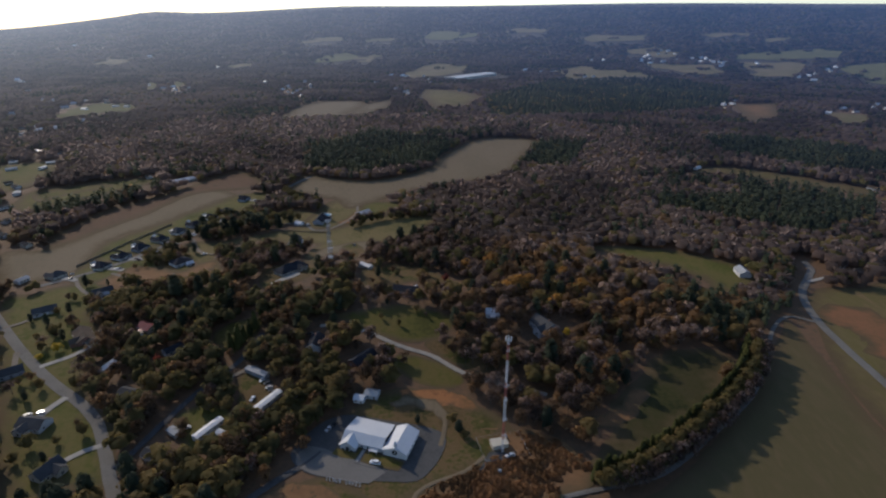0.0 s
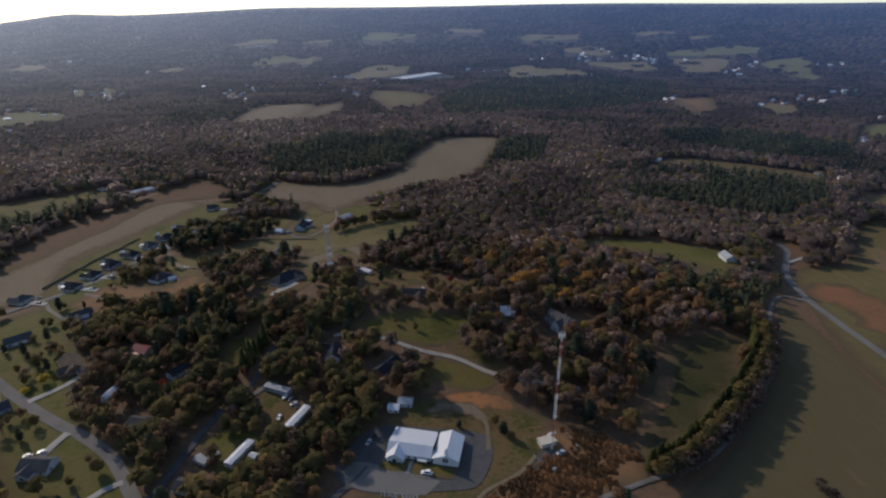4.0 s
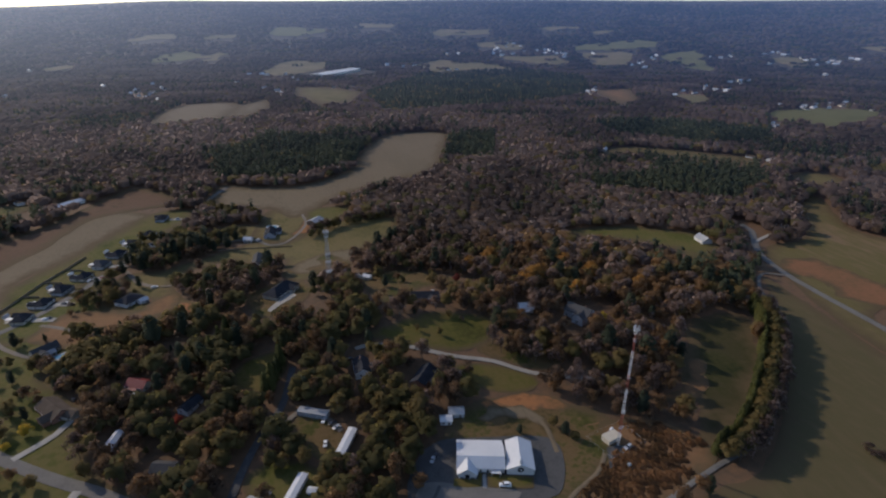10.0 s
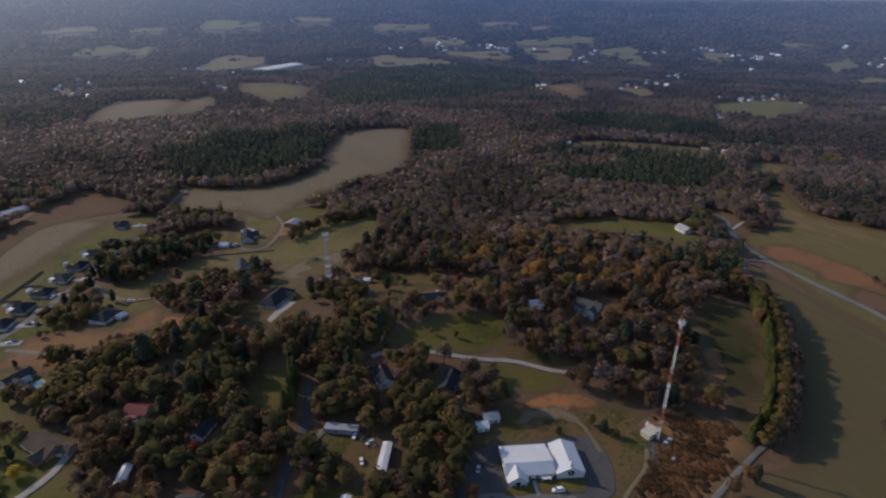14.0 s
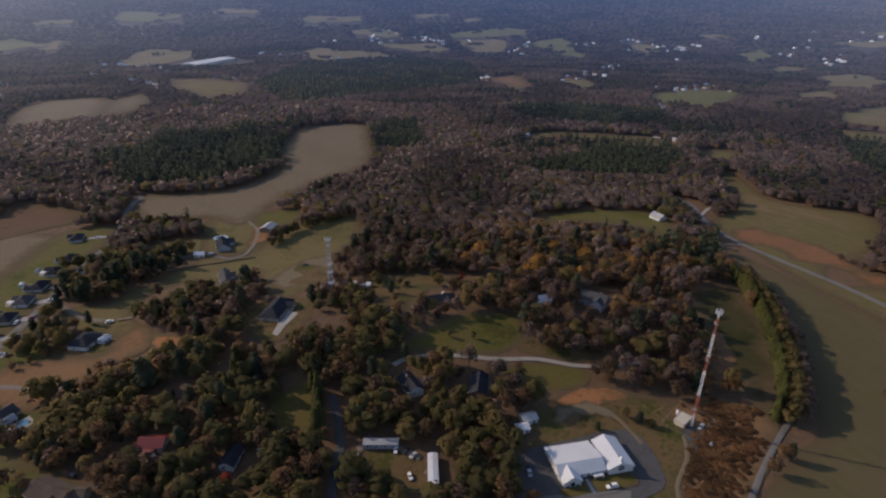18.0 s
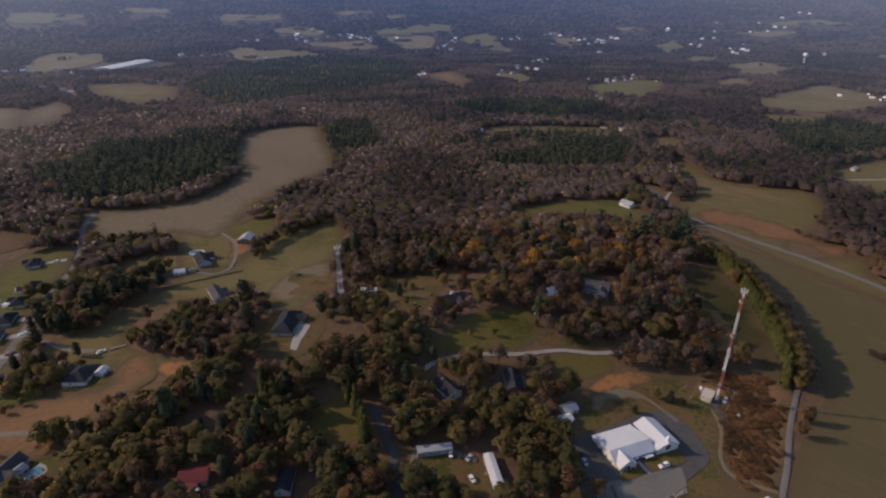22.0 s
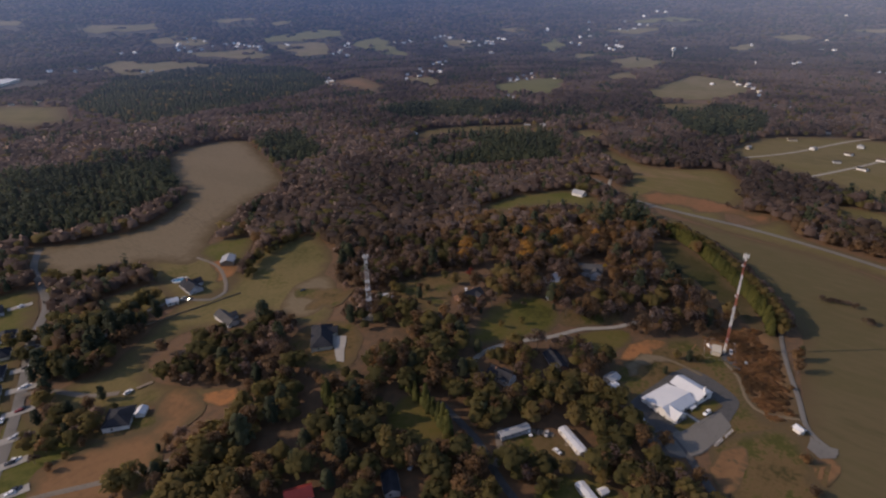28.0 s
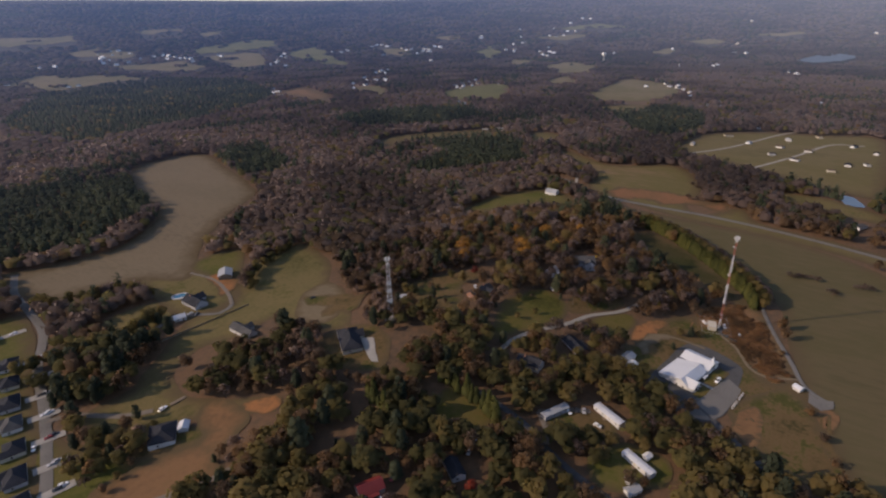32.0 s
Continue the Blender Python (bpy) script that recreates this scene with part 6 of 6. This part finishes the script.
SIZE = dict(bare=1.5, rust=1.4, olive=1.35, pine=1.7, cedar=1.1)
WIDE = dict(bare=0.9, rust=0.95, olive=1.1, pine=1.05, cedar=1.0)
x, y = scatter(60, 470, 7.0)
k = kinds_at(x, y)
gap = np.array([noise.noise(Vector((a / 22, b / 22, 9.3))) for a, b in zip(x, y)])
keep = gap > np.where((x > -40) & (x < 200) & (y > 280) & (y < 430), -0.34, -0.36)
x, y, k = x[keep], y[keep], k[keep]
centre = np.hypot(x + 75, y - 290)
for i, kd in enumerate(KINDS[:4]):
    j = np.where(k == i)[0]
    j = j[np.argsort(centre[j])]
    lim = dict(bare=220, rust=200, olive=40, pine=150)[kd]
    for q in j[:lim]:
        tree(kd, float(x[q]), float(y[q]), SIZE[kd] * rng.uniform(0.55, 1.2), WIDE[kd] * rng.uniform(0.8, 1.1), rng.uniform(0, 360))
    j = j[lim:]
    wood("wood_" + kd, kd, x[j], y[j], SIZE[kd] * rg.uniform(0.55, 1.2, len(j)), WIDE[kd] * rg.uniform(0.8, 1.1, len(j)), "near", "near " + LABELS[kd].split(" in a")[0] + "s, closely grown")
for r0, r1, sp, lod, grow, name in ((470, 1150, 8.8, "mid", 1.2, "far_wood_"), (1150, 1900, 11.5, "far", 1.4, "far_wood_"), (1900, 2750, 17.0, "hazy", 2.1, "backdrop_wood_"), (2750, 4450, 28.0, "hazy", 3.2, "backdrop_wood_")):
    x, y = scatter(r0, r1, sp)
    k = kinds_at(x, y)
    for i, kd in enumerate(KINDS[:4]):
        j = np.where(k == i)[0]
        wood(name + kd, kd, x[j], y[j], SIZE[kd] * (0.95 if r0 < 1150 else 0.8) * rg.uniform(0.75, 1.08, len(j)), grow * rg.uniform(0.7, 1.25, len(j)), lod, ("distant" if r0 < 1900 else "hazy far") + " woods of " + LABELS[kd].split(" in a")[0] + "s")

# the curved tree line beside the lane, and the cedar rows
def row(pts, kind, step, size, jit=1.5, wide=1.1, vary=0.25):
    for p in curve_points(pts, False, step):
        tree(kind, p.x + rng.uniform(-jit, jit), p.y + rng.uniform(-jit, jit), size * rng.uniform(1 - vary, 1 + vary), wide * rng.uniform(0.85, 1.15), rng.uniform(0, 360))


row(HEDGE, "olive", 3.4, 1.45, 0.7, 0.95, 0.1)
row([(a + 4, b - 3) for a, b in HEDGE], "bare", 4.2, 1.3, 1.0, 0.85, 0.15)
row([(a - 4, b + 5) for a, b in HEDGE], "cedar", 2.4, 1.25, 0.7, 1.2, 0.12)
row([(-131, 357), (-135, 335), (-141, 315)], "cedar", 4.0, 1.35)
row([(-163, 384), (-168, 375), (-174, 365)], "cedar", 4.5, 1.3)
# rows along the farm drive, in the stubble field and beside the barn
row([(-257, 603), (-240, 597), (-222, 589), (-201, 586), (-181, 585), (-164, 592)], "olive", 5.0, 1.25, 3.5, 1.1)
row([(-250, 597), (-230, 589), (-208, 583), (-188, 580), (-172, 585)], "pine", 8.0, 0.95, 3.5, 1.4)
row([(-259, 581), (-244, 562), (-227, 558)], "olive", 6.0, 1.05, 4.0, 1.25)
row([(-205, 692), (-195, 673), (-177, 663), (-161, 650), (-152, 629)], "olive", 6.0, 1.2, 3.0, 1.15)
row([(-101, 571), (-83, 588), (-54, 603), (-22, 611), (6, 602)], "bare", 4.5, 1.1, 2.0, 1.0)
row([(-99, 568), (-81, 584), (-52, 599), (-20, 607)], "olive", 7.0, 1.0, 2.5, 1.1)
for x0, y0, s, kd in ((55, 390, 1.9, "orange"), (109, 393, 1.8, "orange"), (71, 402, 1.6, "orange"), (101, 420, 1.6, "orange"), (44, 443, 1.8, "orange"), (85, 372, 1.4, "orange"), (139, 368, 1.5, "orange"), (62, 396, 1.7, "orange"), (20, 430, 1.6, "orange"), (87, 336, 0.7, "yellow"), (2, 410, 0.8, "red")):
    tree(kd, x0, y0, s, 1.05, x0 * 3)
# dark bushes between church and tower, round trees below the lane
for x0, y0, s, kd in ((-14, 250, 0.55, "pine"), (9, 243, 0.8, "pine"), (6, 250, 0.75, "olive"), (12, 238, 0.6, "olive"), (-84, 300, 1.2, "olive"), (-76, 293, 1.1, "olive"), (-61, 287, 1.15, "olive"), (-68, 296, 1.0, "rust"), (-120, 310, 1.2, "pine"), (-108, 312, 1.0, "olive"), (-78, 344, 1.0, "pine"), (-64, 326, 1.15, "olive"), (-70, 318, 1.1, "olive"), (-58, 316, 0.9, "rust"), (-95, 305, 1.0, "rust"), (-33, 296, 1.0, "bare"), (-25, 302, 0.9, "rust"), (-38, 284, 0.9, "rust"), (-146, 292, 1.2, "olive"), (-133, 278, 1.3, "olive")):
    tree(kd, x0, y0, s, 1.15, x0 * 5)
tree("yellow", -263, 321, 0.8, 1.2, 0)
tree("yellow", -269, 312, 0.45, 1.5, 50, "low yellow bush beside a road")
tree("red", -187, 306, 0.7, 1.1, 0)
for x0, y0, s, l in ((-95, 287, 1.15, "orange-leaved autumn tree beside a mobile home"), (-149, 293, 1.3, "large rust-brown tree beside a mobile home")):
    tree("rust", x0, y0, s, 1.3, 0, l)
# single trees and bushes in yards and fields
for i in range(190):
    a = rng.choice([(-300, -190, 215, 410), (-300, -190, 215, 410), (-320, -230, 330, 430), (-290, -240, 455, 500), (-260, -235, 355, 420), (-60, 20, 320, 440)])
    x0, y0 = rng.uniform(a[0], a[1]), rng.uniform(a[2], a[3])
    if min((x0 - p) ** 2 + (y0 - q) ** 2 - r * r for p, q, r in FOOT) > 0 and min((x0 - p) ** 2 + (y0 - q) ** 2 - r * r for p, q, r in LANES) > 0:
        tree(rng.choice(["olive", "olive", "bare", "rust", "pine"]), x0, y0, rng.uniform(0.4, 1.2), 1.0, rng.uniform(0, 360))
for kd, s, w, pts in (("bare", 0.5, 1.7, [(152, 191), (152, 187), (152, 184), (153, 181), (154, 178), (155, 171), (156, 174), (135, 163), (134, 160), (133, 157), (153, 143), (154, 139), (155, 136)]),
                      ("rust", 0.5, 1.3, [(-42, 170), (-60, 165), (-79, 159), (-93, 155), (18, 188)]),
                      ("bare", 0.7, 1.4, [(327, 301), (328, 293), (328, 286), (332, 277), (336, 268), (387, 308), (373, 298), (359, 287), (345, 270), (329, 252)]),
                      ("olive", 1.35, 1.05, [(-167, 327), (-170, 334), (-160, 279), (-177, 278), (-240, 344), (-252, 369), (-263, 372), (-278, 388), (-258, 412), (-246, 411), (-265, 415), (-238, 388), (-231, 372), (-226, 400), (-220, 384)]),
                      ("rust", 1.3, 1.1, [(-245, 361), (-234, 352), (-226, 330), (-270, 380), (-250, 400), (-228, 412), (-215, 372)]),
                      ("olive", 1.2, 1.2, [(-273, 471), (-264, 466), (-255, 471), (-280, 488), (-264, 488), (-270, 480), (-258, 480)])):
    for x0, y0 in pts:
        tree(kd, x0 + rng.uniform(-1.5, 1.5), y0 + rng.uniform(-1.5, 1.5), s * rng.uniform(0.75, 1.25), w, rng.uniform(0, 360), dict(bare="brown leafless bush at a field edge", olive="olive-green tree near a house", rust="rust-brown bush or tree at a yard edge")[kd])
for i in range(70):
    x0, y0 = rng.uniform(-170, -72), rng.uniform(212, 318)
    if min((x0 - p) ** 2 + (y0 - q) ** 2 - (r - 1) ** 2 for p, q, r in FOOT) > 0 and min((x0 - p) ** 2 + (y0 - q) ** 2 - r * r for p, q, r in LANES) > 0 and math.hypot(x0 + 108, y0 - 277) > 14:
        tree(rng.choice(["olive", "olive", "bare", "rust"]), x0, y0, rng.uniform(0.6, 1.25), 1.05, rng.uniform(0, 360))
# rusty brush by the tower
x, y = rg.uniform(-25, 95, 3000), rg.uniform(170, 250, 3000)
ok = inside(np.array([(32, 246), (61, 236), (74, 221), (76, 208), (44, 192), (7, 181), (-11, 181), (-19, 193), (-10, 201), (9, 212), (24, 223)], float), x, y)
for arr in (LN, FT):
    for a, b, r in arr:
        ok &= (x - a) ** 2 + (y - b) ** 2 > r * r


def brush(name, xs, ys, label):
    n = len(xs)
    v, f = crown("olive", 20, rg)
    nn = crown_normals("olive", v, f, 0.25, 1.0)
    v = (v - (0, 0, 4.0)) * (0.46, 0.46, 0.2)
    hs = np.array([height(a, b) for a, b in zip(xs, ys)])
    s = rg.uniform(0.4, 1.5, (n, 1))
    V = np.stack([v[None, :, 0] * s + xs[:, None], v[None, :, 1] * s + ys[:, None], v[None, :, 2] * s + hs[:, None]], -1).reshape(-1, 3)
    F = (f[None] + (np.arange(n) * len(v))[:, None, None]).reshape(-1, 4)
    me = mesh_arrays(name, V, F, M["bramble_mass"], np.repeat(np.clip([0.5 + 1.3 * noise.noise(Vector((a / 14, b / 14, 4.4))) for a, b in zip(xs, ys)], 0, 1), len(v)), np.tile(nn, (n, 1)))
    tagged(new(name, me), label, "brush", kind="stuff")


brush("brush", x[ok], y[ok], "rusty-brown brush and brambles beside a radio tower")
